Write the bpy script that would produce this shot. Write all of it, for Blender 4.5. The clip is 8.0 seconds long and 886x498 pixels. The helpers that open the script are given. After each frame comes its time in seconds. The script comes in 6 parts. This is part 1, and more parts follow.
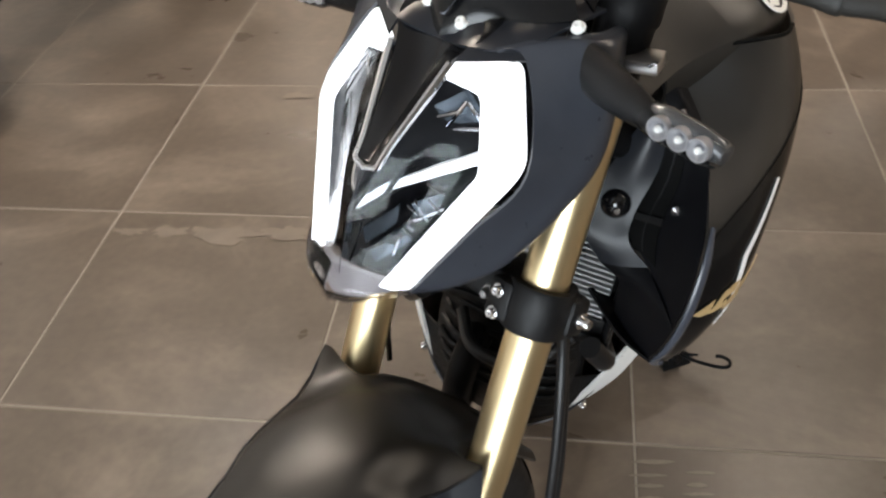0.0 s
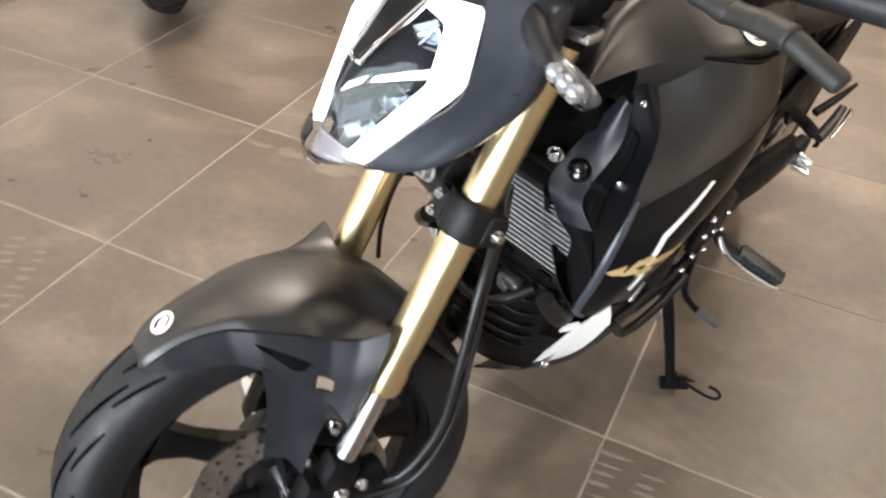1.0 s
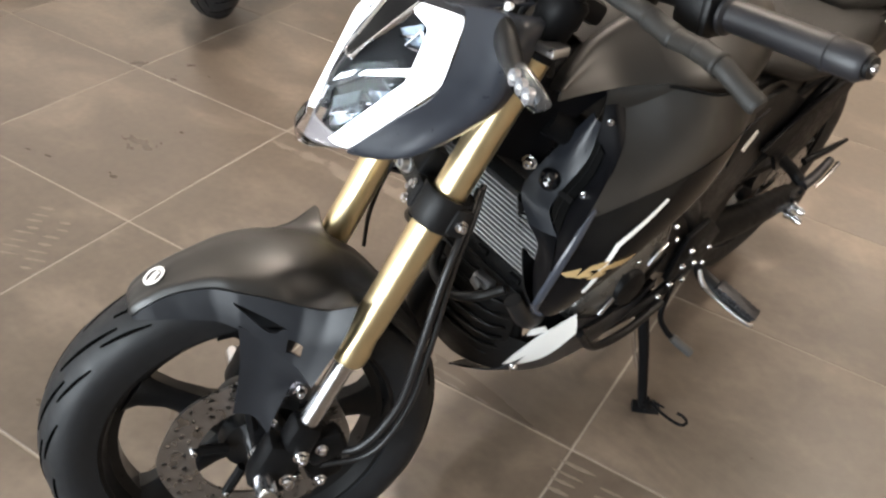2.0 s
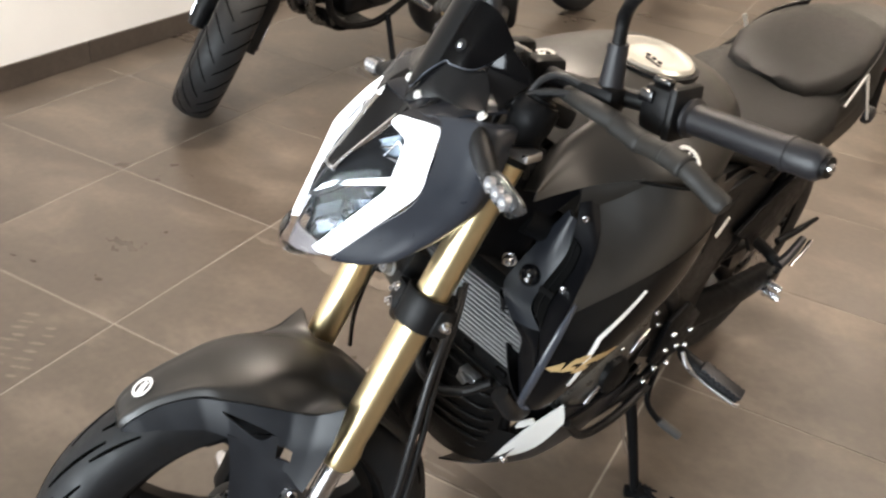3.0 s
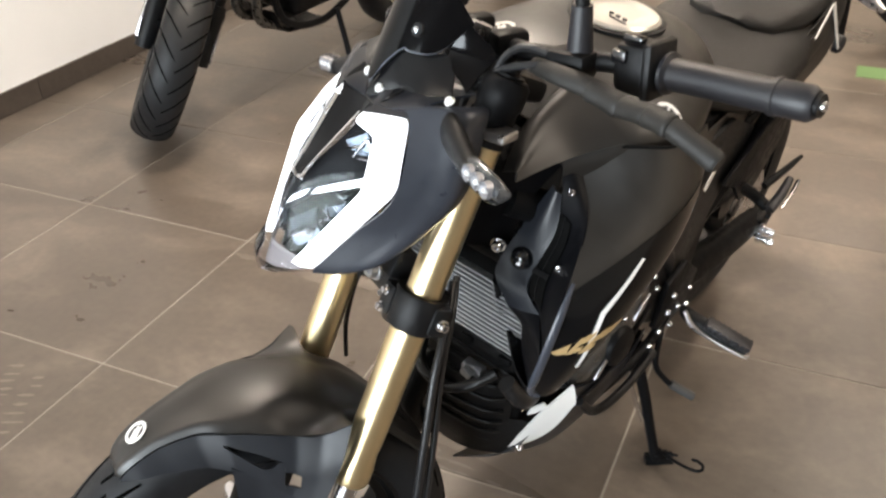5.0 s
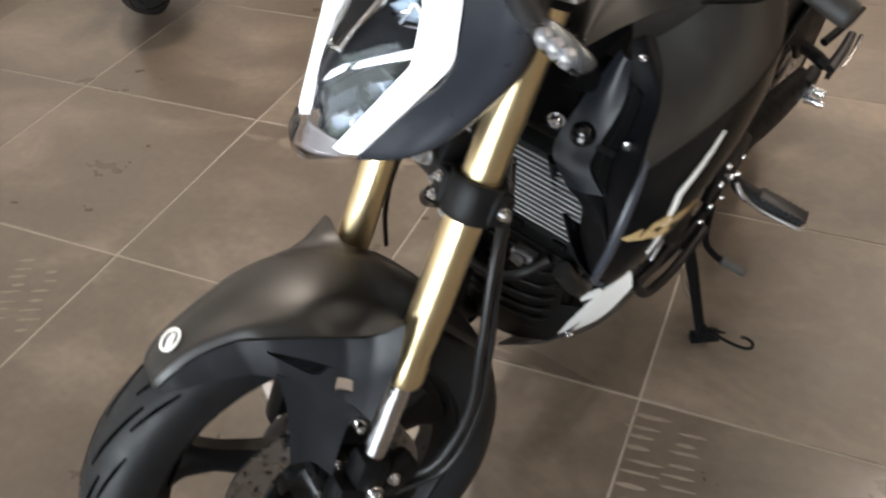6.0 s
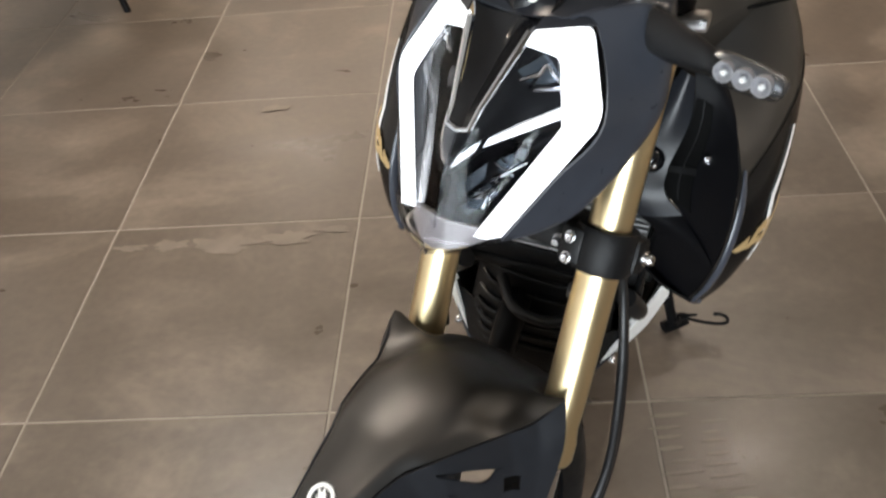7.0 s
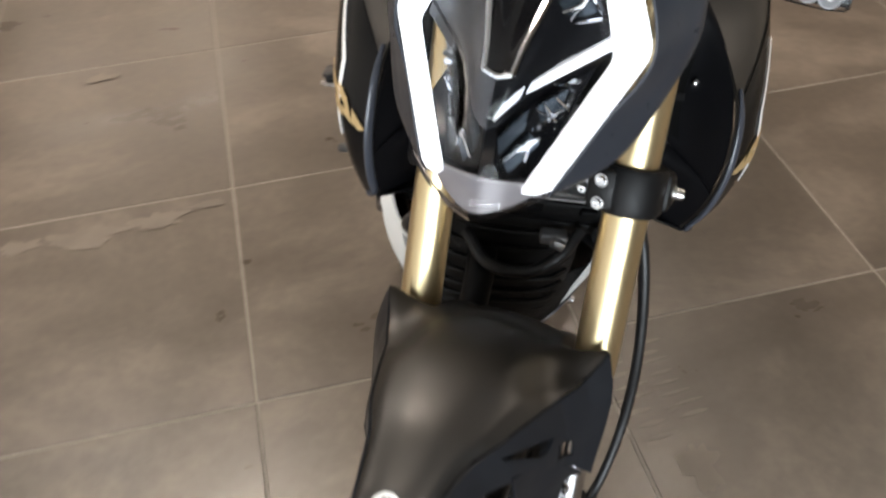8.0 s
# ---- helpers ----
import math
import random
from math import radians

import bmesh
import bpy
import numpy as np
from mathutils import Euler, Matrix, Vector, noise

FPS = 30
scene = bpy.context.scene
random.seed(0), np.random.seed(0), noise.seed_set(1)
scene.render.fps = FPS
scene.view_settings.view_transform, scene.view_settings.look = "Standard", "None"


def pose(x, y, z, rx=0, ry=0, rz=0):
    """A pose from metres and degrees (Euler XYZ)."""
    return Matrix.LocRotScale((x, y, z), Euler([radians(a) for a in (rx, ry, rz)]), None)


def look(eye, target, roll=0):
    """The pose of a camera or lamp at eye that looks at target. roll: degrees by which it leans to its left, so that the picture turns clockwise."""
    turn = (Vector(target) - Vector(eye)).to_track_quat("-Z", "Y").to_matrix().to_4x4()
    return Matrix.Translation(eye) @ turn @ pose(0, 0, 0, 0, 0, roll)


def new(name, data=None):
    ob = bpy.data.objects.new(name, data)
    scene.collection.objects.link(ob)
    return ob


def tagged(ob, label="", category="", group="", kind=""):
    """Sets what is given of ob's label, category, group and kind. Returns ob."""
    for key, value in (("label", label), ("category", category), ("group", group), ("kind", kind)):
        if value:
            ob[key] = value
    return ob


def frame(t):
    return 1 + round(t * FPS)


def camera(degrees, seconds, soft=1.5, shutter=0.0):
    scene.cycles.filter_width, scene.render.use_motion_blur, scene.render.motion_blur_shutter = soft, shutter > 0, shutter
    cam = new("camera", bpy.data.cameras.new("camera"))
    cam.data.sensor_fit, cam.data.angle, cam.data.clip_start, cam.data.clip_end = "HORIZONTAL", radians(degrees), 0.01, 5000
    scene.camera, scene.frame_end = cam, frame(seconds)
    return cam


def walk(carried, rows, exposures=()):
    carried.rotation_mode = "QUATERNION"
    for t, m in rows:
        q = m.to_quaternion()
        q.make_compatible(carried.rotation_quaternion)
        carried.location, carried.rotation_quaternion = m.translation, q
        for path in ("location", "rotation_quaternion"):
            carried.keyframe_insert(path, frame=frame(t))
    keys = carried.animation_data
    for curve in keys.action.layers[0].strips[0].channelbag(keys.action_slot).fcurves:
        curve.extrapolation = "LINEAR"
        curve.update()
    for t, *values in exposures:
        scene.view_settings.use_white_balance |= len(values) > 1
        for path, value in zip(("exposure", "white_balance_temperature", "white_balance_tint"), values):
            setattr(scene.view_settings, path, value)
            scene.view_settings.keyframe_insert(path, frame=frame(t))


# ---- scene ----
cam = camera(53.2, 8.0, 2.3, 0.5)
PATH = [
    (0, (1.072, -1.571, 1.272), (0.796, -0.073, -0.024), -4.9),
    (0.5, (1.188, -1.672, 1.285), (0.706, -0.192, 0.03), -1.7),
    (1, (1.345, -1.732, 1.288), (0.711, -0.296, 0.048), 3.5),
    (1.2, (1.391, -1.752, 1.287), (0.743, -0.316, 0.054), 5.2),
    (2.3, (1.466, -1.8, 1.312), (0.715, -0.341, 0.168), 7.8),
    (2.5, (1.453, -1.804, 1.316), (0.692, -0.323, 0.209), 7.1),
    (3, (1.465, -1.797, 1.341), (0.706, -0.26, 0.31), 5.7),
    (3.5, (1.484, -1.791, 1.343), (0.775, -0.208, 0.348), 4.4),
    (4, (1.476, -1.794, 1.346), (0.773, -0.197, 0.37), 1.2),
    (4.2, (1.47, -1.787, 1.343), (0.752, -0.2, 0.359), 0.1),
    (5.5, (1.419, -1.728, 1.302), (0.715, -0.267, 0.131), -2.9),
    (6, (1.34, -1.688, 1.277), (0.685, -0.312, -0.018), -3.8),
    (6.5, (1.087, -1.652, 1.289), (0.717, -0.137, 0.037), -5.3),
    (7, (0.948, -1.684, 1.294), (0.808, -0.152, 0.016), -6.1),
    (7.5, (0.863, -1.72, 1.277), (0.834, -0.243, -0.071), -4.9),
    (8, (0.739, -1.579, 1.261), (1.033, -0.179, -0.136), -2.7),
]
EXPOSURES = [(0, -.82), (0.5, -.48), (1, -.02), (2.5, -.35), (4, -.36), (5.5, -.31), (6, -.66), (6.5, -.66), (7, -.75), (7.5, -.78), (8, -.85)]
walk(cam, [(t, look(eye, target, roll)) for t, eye, target, roll in PATH], EXPOSURES)

# ---- world and light ----
world = bpy.data.worlds.new("world")
scene.world = world
world.use_nodes = True
sky = world.node_tree.nodes.new("ShaderNodeTexSky")
sky.sky_type, sky.sun_disc = "NISHITA", False
sky.sun_elevation, sky.sun_rotation = radians(40), radians(20)
world.node_tree.links.new(sky.outputs[0], world.node_tree.nodes["Background"].inputs[0])
world.node_tree.nodes["Background"].inputs[1].default_value = 0.12
ROOM_X0, ROOM_X1, ROOM_Y0, ROOM_Y1, ROOM_H = -1.41, 4.8, -4.8, 6.0, 3.0
WINDOW = (-1.33, 1.35, 0.12, 2.00)      # x from, x to, z from, z to in the south wall
WARM = (1.0, 0.855, 0.71)
COOL = (1.0, 0.94, 0.88)
DAY = (0.86, 0.94, 1.0)
DAY_WATTS = 365
# ceiling lamps are out of view; most are placed from shadows and reflections
LAMPS = [  # x, y, watts, spread, colour, width of the shining disc
    (0.25, 0.65, 68, 130, WARM, .46),
    (2.20, 0.4, 18, 120, WARM, .14),
    (2.25, 1.55, 20, 120, WARM, .12),
    (2.10, 3.0, 34, 120, WARM, .12),
    # next two are added to brighten the front-left floor and the white wall
    (-0.50, -1.1, 14, 110, WARM, .12),
    (-0.60, 1.2, 18, 125, COOL, .16),
    (3.45, -0.4, 54, 165, WARM, 1.2),
    (-0.90, 4.8, 45, 165, WARM, 1.1),
    # last row is added to light the north wall that the tank mirrors
    (0.2, 5.2, 36, 160, WARM, .5),
    (1.8, 5.2, 32, 160, WARM, .5),
    (3.4, 5.2, 26, 160, WARM, .5),
]
day = bpy.data.lights.new("daylight", "AREA")
day.shape, day.size, day.size_y, day.energy, day.color = "RECTANGLE", WINDOW[1] - WINDOW[0], WINDOW[3] - WINDOW[2], DAY_WATTS, DAY
day_ob = new("daylight", day)
day_ob.matrix_world = look(((WINDOW[0] + WINDOW[1]) / 2, ROOM_Y0 - 0.05, (WINDOW[2] + WINDOW[3]) / 2), ((WINDOW[0] + WINDOW[1]) / 2, 0, (WINDOW[2] + WINDOW[3]) / 2))


# ---- materials ----
def mat(name, color, rough=0.5, metal=0.0, emit=0.0, coat=0.0, vary=0.0, bump=0.0, scale=30.0, spec=0.5, rough_vary=0.0, stretch=None):
    m = bpy.data.materials.new(name)
    m.use_nodes = True
    nt = m.node_tree
    b = nt.nodes["Principled BSDF"]
    b.inputs["Base Color"].default_value = (*color, 1)
    b.inputs["Roughness"].default_value = rough
    b.inputs["Metallic"].default_value = metal
    b.inputs["Specular IOR Level"].default_value = spec
    b.inputs["Coat Weight"].default_value = coat
    b.inputs["Coat Roughness"].default_value = 0.06
    if emit:
        b.inputs["Emission Color"].default_value = (*color, 1)
        b.inputs["Emission Strength"].default_value = emit
    if vary or bump or rough_vary:
        tc = nt.nodes.new("ShaderNodeTexCoord")
        mp = nt.nodes.new("ShaderNodeMapping")
        mp.inputs["Scale"].default_value = stretch or (1, 1, 1)
        nt.links.new(tc.outputs["Object"], mp.inputs[0])
        n1 = nt.nodes.new("ShaderNodeTexNoise")
        n1.inputs["Scale"].default_value = scale
        n1.inputs["Detail"].default_value = 6
        nt.links.new(mp.outputs[0], n1.inputs["Vector"])
        n2 = nt.nodes.new("ShaderNodeTexNoise")
        n2.inputs["Scale"].default_value = scale * 9
        n2.inputs["Detail"].default_value = 3
        nt.links.new(mp.outputs[0], n2.inputs["Vector"])
        if vary:
            mix = nt.nodes.new("ShaderNodeMix")
            mix.data_type = "RGBA"
            mix.inputs["A"].default_value = (*[c * (1 - vary) for c in color], 1)
            mix.inputs["B"].default_value = (*[min(1, c * (1 + vary)) for c in color], 1)
            nt.links.new(n1.outputs["Fac"], mix.inputs["Factor"])
            nt.links.new(mix.outputs["Result"], b.inputs["Base Color"])
        if rough_vary:
            mr = nt.nodes.new("ShaderNodeMapRange")
            mr.inputs["From Min"].default_value, mr.inputs["From Max"].default_value = 0.3, 0.7
            mr.inputs["To Min"].default_value = max(0.02, rough - rough_vary)
            mr.inputs["To Max"].default_value = min(1, rough + rough_vary)
            nt.links.new(n1.outputs["Fac"], mr.inputs["Value"])
            nt.links.new(mr.outputs[0], b.inputs["Roughness"])
        if bump:
            bp = nt.nodes.new("ShaderNodeBump")
            bp.inputs["Strength"].default_value = bump
            bp.inputs["Distance"].default_value = 0.001
            nt.links.new(n2.outputs["Fac"], bp.inputs["Height"])
            nt.links.new(bp.outputs[0], b.inputs["Normal"])
    return m


def clear(name, tint, gloss_rough=0.02):
    m = bpy.data.materials.new(name)
    m.use_nodes = True
    nt = m.node_tree
    nt.nodes.remove(nt.nodes["Principled BSDF"])
    tr = nt.nodes.new("ShaderNodeBsdfTransparent")
    tr.inputs[0].default_value = (*tint, 1)
    gl = nt.nodes.new("ShaderNodeBsdfGlossy")
    gl.inputs["Roughness"].default_value = gloss_rough
    fr = nt.nodes.new("ShaderNodeFresnel")
    fr.inputs[0].default_value = 1.2
    mx = nt.nodes.new("ShaderNodeMixShader")
    nt.links.new(fr.outputs[0], mx.inputs[0])
    nt.links.new(tr.outputs[0], mx.inputs[1])
    nt.links.new(gl.outputs[0], mx.inputs[2])
    nt.links.new(mx.outputs[0], nt.nodes["Material Output"].inputs[0])
    return m


def tile_material(name, dark, mid, light, rough):
    """Rust-clouded porcelain: each tile takes its own stretch of the pattern."""
    m = bpy.data.materials.new(name)
    m.use_nodes = True
    nt = m.node_tree
    b = nt.nodes["Principled BSDF"]
    tc = nt.nodes.new("ShaderNodeTexCoord")
    info = nt.nodes.new("ShaderNodeObjectInfo")
    mul = nt.nodes.new("ShaderNodeMath")
    mul.operation = "MULTIPLY"
    mul.inputs[1].default_value = 57.0
    nt.links.new(info.outputs["Random"], mul.inputs[0])
    add = nt.nodes.new("ShaderNodeVectorMath")
    add.operation = "ADD"
    nt.links.new(tc.outputs["Object"], add.inputs[0])
    nt.links.new(mul.outputs[0], add.inputs[1])
    mp = nt.nodes.new("ShaderNodeMapping")
    mp.inputs["Scale"].default_value = (1.0, 1.4, 1.0)
    nt.links.new(add.outputs[0], mp.inputs[0])
    big = nt.nodes.new("ShaderNodeTexNoise")
    big.inputs["Scale"].default_value = 2.2
    big.inputs["Detail"].default_value = 5
    big.inputs["Roughness"].default_value = 0.62
    big.inputs["Distortion"].default_value = 0.5
    nt.links.new(mp.outputs[0], big.inputs["Vector"])
    ramp = nt.nodes.new("ShaderNodeValToRGB")
    e = ramp.color_ramp.elements
    e[0].position, e[0].color = 0.15, (*dark, 1)
    e[1].position, e[1].color = 0.72, (*light, 1)
    k = e.new(0.5)
    k.color = (*mid, 1)
    nt.links.new(big.outputs["Fac"], ramp.inputs[0])
    fine = nt.nodes.new("ShaderNodeTexNoise")
    fine.inputs["Scale"].default_value = 45
    fine.inputs["Detail"].default_value = 6
    nt.links.new(add.outputs[0], fine.inputs["Vector"])
    mix = nt.nodes.new("ShaderNodeMix")
    mix.data_type, mix.blend_type = "RGBA", "OVERLAY"
    mix.inputs["Factor"].default_value = 0.22
    nt.links.new(ramp.outputs[0], mix.inputs[6])
    nt.links.new(fine.outputs["Fac"], mix.inputs[7])
    nt.links.new(mix.outputs[2], b.inputs["Base Color"])
    rr = nt.nodes.new("ShaderNodeMapRange")
    rr.inputs["From Min"].default_value, rr.inputs["From Max"].default_value = 0.3, 0.7
    rr.inputs["To Min"].default_value, rr.inputs["To Max"].default_value = rough - 0.08, rough + 0.1
    nt.links.new(big.outputs["Fac"], rr.inputs["Value"])
    nt.links.new(rr.outputs[0], b.inputs["Roughness"])
    bp = nt.nodes.new("ShaderNodeBump")
    bp.inputs["Strength"].default_value = 0.12
    bp.inputs["Distance"].default_value = 0.001
    nt.links.new(fine.outputs["Fac"], bp.inputs["Height"])
    nt.links.new(bp.outputs[0], b.inputs["Normal"])
    return m


M_TILE = tile_material("porcelain_tile", (0.066, 0.0535, 0.0425), (0.106, 0.0855, 0.068), (0.185, 0.151, 0.120), 0.33)
M_SKIRT = tile_material("skirting_tile", (0.05, 0.04, 0.033), (0.07, 0.056, 0.046), (0.10, 0.08, 0.065), 0.4)
M_GROUT = mat("grout", (0.27, 0.245, 0.212), 0.9, vary=0.25, bump=0.3, scale=40)
M_WALL = mat("wall_paint", (0.94, 0.93, 0.915), 0.7, vary=0.03, bump=0.1, scale=8)
M_WALL2 = mat("wall_paint_warm", (0.24, 0.215, 0.185), 0.7, vary=0.08, bump=0.1, scale=6)
# kept pale so the unseen north and east walls throw sheen onto the tank
M_WALL3 = mat("wall_paint_pale", (0.70, 0.62, 0.52), 0.7, vary=0.04, bump=0.1, scale=6)
M_CEIL = mat("ceiling_paint", (0.36, 0.335, 0.31), 0.8, vary=0.04, bump=0.1, scale=8)
M_MATTE = mat("matte_black_paint", (0.0110, 0.0096, 0.0080), 0.41, spec=0.68, vary=0.12, bump=0.04, scale=60, rough_vary=0.03)
M_SATIN = mat("satin_graphite_plastic", (0.014, 0.016, 0.021), 0.34, spec=0.45, vary=0.1, bump=0.05, scale=70, rough_vary=0.04)
M_FLANK = mat("dark_graphite_plastic", (0.012, 0.0135, 0.017), 0.37, spec=0.38, vary=0.1, bump=0.05, scale=70, rough_vary=0.04)
# lighter, bluer copy of the satin graphite: the shell's bluish sheen is in its colour
M_SHELL = mat("graphite_sheen_plastic", (0.030, 0.034, 0.044), 0.31, spec=0.55, vary=0.1, bump=0.05, scale=70, rough_vary=0.04)
M_GLOSS = mat("gloss_black_plastic", (0.006, 0.006, 0.007), 0.12, coat=0.5, vary=0.2, scale=20, rough_vary=0.04)
M_FACET = mat("semi_gloss_black_plastic", (0.007, 0.0072, 0.008), 0.2, spec=0.35, vary=0.15, scale=40, rough_vary=0.05)
M_SCREEN = mat("gloss_black_screen", (0.003, 0.003, 0.0035), 0.10, spec=0.3, vary=0.2, scale=20, rough_vary=0.03)
M_FIELD = mat("black_lacquer", (0.004, 0.004, 0.0045), 0.24, spec=0.22, vary=0.2, scale=20, rough_vary=0.04)
M_GLINT = mat("edge_glint_grey", (0.085, 0.095, 0.12), 0.3, vary=0.1, scale=40)
M_LIP = mat("blue_grey_satin", (0.045, 0.050, 0.064), 0.24, vary=0.1, scale=40)
M_GOLD = mat("gold_anodised", (0.84, 0.68, 0.40), 0.29, 0.95, vary=0.015, scale=9, rough_vary=0.015)
M_STEEL = mat("bright_steel", (0.72, 0.72, 0.74), 0.18, 1.0, vary=0.06, scale=30, rough_vary=0.05)
M_CHROME = mat("chrome_reflector", (0.85, 0.87, 0.9), 0.08, 1.0, vary=0.05, scale=30)
M_RUBBER = mat("tyre_rubber", (0.009, 0.0097, 0.0112), 0.52, spec=0.35, vary=0.2, bump=0.2, scale=50, rough_vary=0.08)
M_GROOVE_SHADE = mat("groove_shade_black", (0.002, 0.002, 0.002), 0.9, spec=0.0, vary=0.1, scale=50)
M_RIM = mat("black_rim_paint", (0.006, 0.006, 0.0065), 0.33, spec=0.3, vary=0.15, scale=40, rough_vary=0.06)
M_CAST = mat("cast_black_metal", (0.006, 0.006, 0.0065), 0.42, spec=0.10, vary=0.3, bump=0.35, scale=60, rough_vary=0.1)
M_PLAST = mat("grained_black_plastic", (0.006, 0.006, 0.0065), 0.42, spec=0.25, vary=0.15, bump=0.4, scale=90, rough_vary=0.08)
M_GRIP = mat("grip_rubber", (0.016, 0.016, 0.019), 0.42, vary=0.15, bump=0.3, scale=80)
M_FOAM = mat("foam_wrap", (0.015, 0.014, 0.0125), 0.55, vary=0.3, bump=0.5, scale=40)
M_SEAT = mat("seat_leatherette", (0.009, 0.0085, 0.008), 0.42, spec=0.4, vary=0.15, bump=0.5, scale=120, rough_vary=0.06)
M_ALU = mat("raw_aluminium", (0.55, 0.55, 0.56), 0.33, 1.0, vary=0.12, bump=0.15, scale=50, rough_vary=0.08)
M_FIN = mat("radiator_fin", (0.55, 0.56, 0.57), 0.4, 0.8, vary=0.15, scale=60)
M_DISC = mat("brake_disc_steel", (0.42, 0.42, 0.43), 0.3, 1.0, vary=0.12, bump=0.15, scale=60, rough_vary=0.08)
M_WHITE = mat("white_decal", (0.92, 0.92, 0.90), 0.35, vary=0.03, scale=60)
M_GDEC = mat("gold_decal", (0.55, 0.39, 0.19), 0.38, 0.3, vary=0.08, scale=60)
M_CAP = mat("polished_cap", (0.86, 0.84, 0.78), 0.3, 0.7, vary=0.05, scale=30)
M_HOSE = mat("rubber_hose", (0.010, 0.010, 0.011), 0.4, vary=0.2, bump=0.15, scale=80)
M_DRL = mat("daylight_strip", (0.93, 0.96, 1.0), 0.3, emit=3.2)
M_LBAR = mat("lit_light_bar", (0.95, 0.97, 1.0), 0.3, emit=0.9)
M_LENS = clear("clear_lens", (0.97, 0.98, 1.0))
M_SIGBACK = mat("signal_reflector", (0.13, 0.135, 0.145), 0.25, 0.7, vary=0.1, scale=60)
M_GREYR = mat("grey_rubber", (0.06, 0.06, 0.06), 0.5, vary=0.15, bump=0.2, scale=60)
M_CUP = mat("frosted_reflector", (0.36, 0.36, 0.38), 0.35, 0.5, vary=0.15, scale=60)
M_ENGINE = mat("engine_grey_metal", (0.13, 0.13, 0.125), 0.3, 0.75, vary=0.2, bump=0.2, scale=60, rough_vary=0.08)
M_REFL = mat("lamp_reflector", (0.07, 0.085, 0.10), 0.25, 0.6, vary=0.3, scale=40)
# grey of the lamp's far half: the cover's reflection put into the colour
M_LGREY = mat("lens_reflection_grey", (0.06, 0.06, 0.064), 0.2, vary=0.1, scale=40)
M_CHIN = mat("lilac_plastic", (0.23, 0.22, 0.224), 0.18, vary=0.1, scale=40)
M_SCOOP = mat("black_scoop_plastic", (0.004, 0.004, 0.005), 0.5, vary=0.2, scale=40, spec=0.12)
M_SMOKE = clear("smoked_lens", (0.93, 0.92, 0.93), 0.05)
M_SIGLENS = clear("signal_lens", (0.9, 0.9, 0.9), 0.05)
M_PANEL = mat("lamp_diffuser", (1.0, 0.95, 0.88), 0.4, emit=6.0)
M_GREEN = mat("green_tape", (0.15, 0.26, 0.10), 0.5, vary=0.1, scale=20)
M_YELLOW = mat("cream_rim_paint", (0.50, 0.44, 0.28), 0.35, vary=0.1, scale=20)
M_SILVER = mat("silver_paint", (0.6, 0.6, 0.6), 0.35, 0.3, vary=0.1, scale=30)
M_RED = mat("red_lens", (0.45, 0.02, 0.015), 0.15, coat=0.5, vary=0.1, scale=20)
M_DARK = mat("flat_black", (0.003, 0.003, 0.003), 0.7, vary=0.2, scale=40, spec=0.08)


# ---- mesh tools ----
def V(*a):
    return Vector(a)


def catmull(p, t):
    """Point at t in 0..1 on the smooth curve through the points p."""
    n = len(p) - 1
    if n == 0:
        return p[0].copy()
    x = min(max(t, 0.0), 1.0) * n
    i = min(int(x), n - 1)
    f = x - i
    b, c = p[i], p[i + 1]
    a = p[i - 1] if i > 0 else b * 2 - c
    d = p[i + 2] if i + 2 <= n else c * 2 - b
    return 0.5 * (2 * b + (c - a) * f + (2 * a - 5 * b + 4 * c - d) * f * f + (3 * b - a - 3 * c + d) * f ** 3)


def surface(rows):
    """Evaluator (u down the rows, v along a row) of the smooth surface through a net of points."""
    rows = [[Vector(q) for q in r] for r in rows]
    return lambda u, v: catmull([catmull(r, v) for r in rows], u)


def flip(rows):
    return [[(-q[0], q[1], q[2]) for q in r] for r in rows]


def normal_at(f, u, v):
    e = 0.004
    a = f(min(u + e, 1), v) - f(max(u - e, 0), v)
    b = f(u, min(v + e, 1)) - f(u, max(v - e, 0))
    n = a.cross(b)
    return n.normalized() if n.length > 1e-12 else V(0, 0, 1)


def sheet(rows, nu=16, nv=16, thick=0.003, bm=None):
    """A closed shell of that thickness under the smooth surface through rows."""
    f = rows if callable(rows) else surface(rows)
    bm = bm or bmesh.new()
    top, low = [], []
    for i in range(nu + 1):
        a, b = [], []
        for j in range(nv + 1):
            p = f(i / nu, j / nv)
            n = normal_at(f, i / nu, j / nv)
            a.append(bm.verts.new(p))
            b.append(bm.verts.new(p - n * thick))
        top.append(a)
        low.append(b)
    for i in range(nu):
        for j in range(nv):
            bm.faces.new((top[i][j], top[i + 1][j], top[i + 1][j + 1], top[i][j + 1]))
            bm.faces.new((low[i][j], low[i][j + 1], low[i + 1][j + 1], low[i + 1][j]))
    for j in range(nv):
        bm.faces.new((top[0][j], top[0][j + 1], low[0][j + 1], low[0][j]))
        bm.faces.new((top[nu][j + 1], top[nu][j], low[nu][j], low[nu][j + 1]))
    for i in range(nu):
        bm.faces.new((top[i + 1][0], top[i][0], low[i][0], low[i + 1][0]))
        bm.faces.new((top[i][nv], top[i + 1][nv], low[i + 1][nv], low[i][nv]))
    return bm


def decal(f, us, lift=0.0015, n=10, bm=None, sign=1):
    """A thin film on surface f: us is a quad ((u, v) x 4)."""
    a, b, c, d = [Vector((*q, 0)) for q in us]

    def g(s, t):
        q = (a * (1 - s) + b * s) * (1 - t) + (d * (1 - s) + c * s) * t
        return f(q.x, q.y) + normal_at(f, q.x, q.y) * lift * sign
    return sheet(g, n, n, -0.0008 * sign, bm)


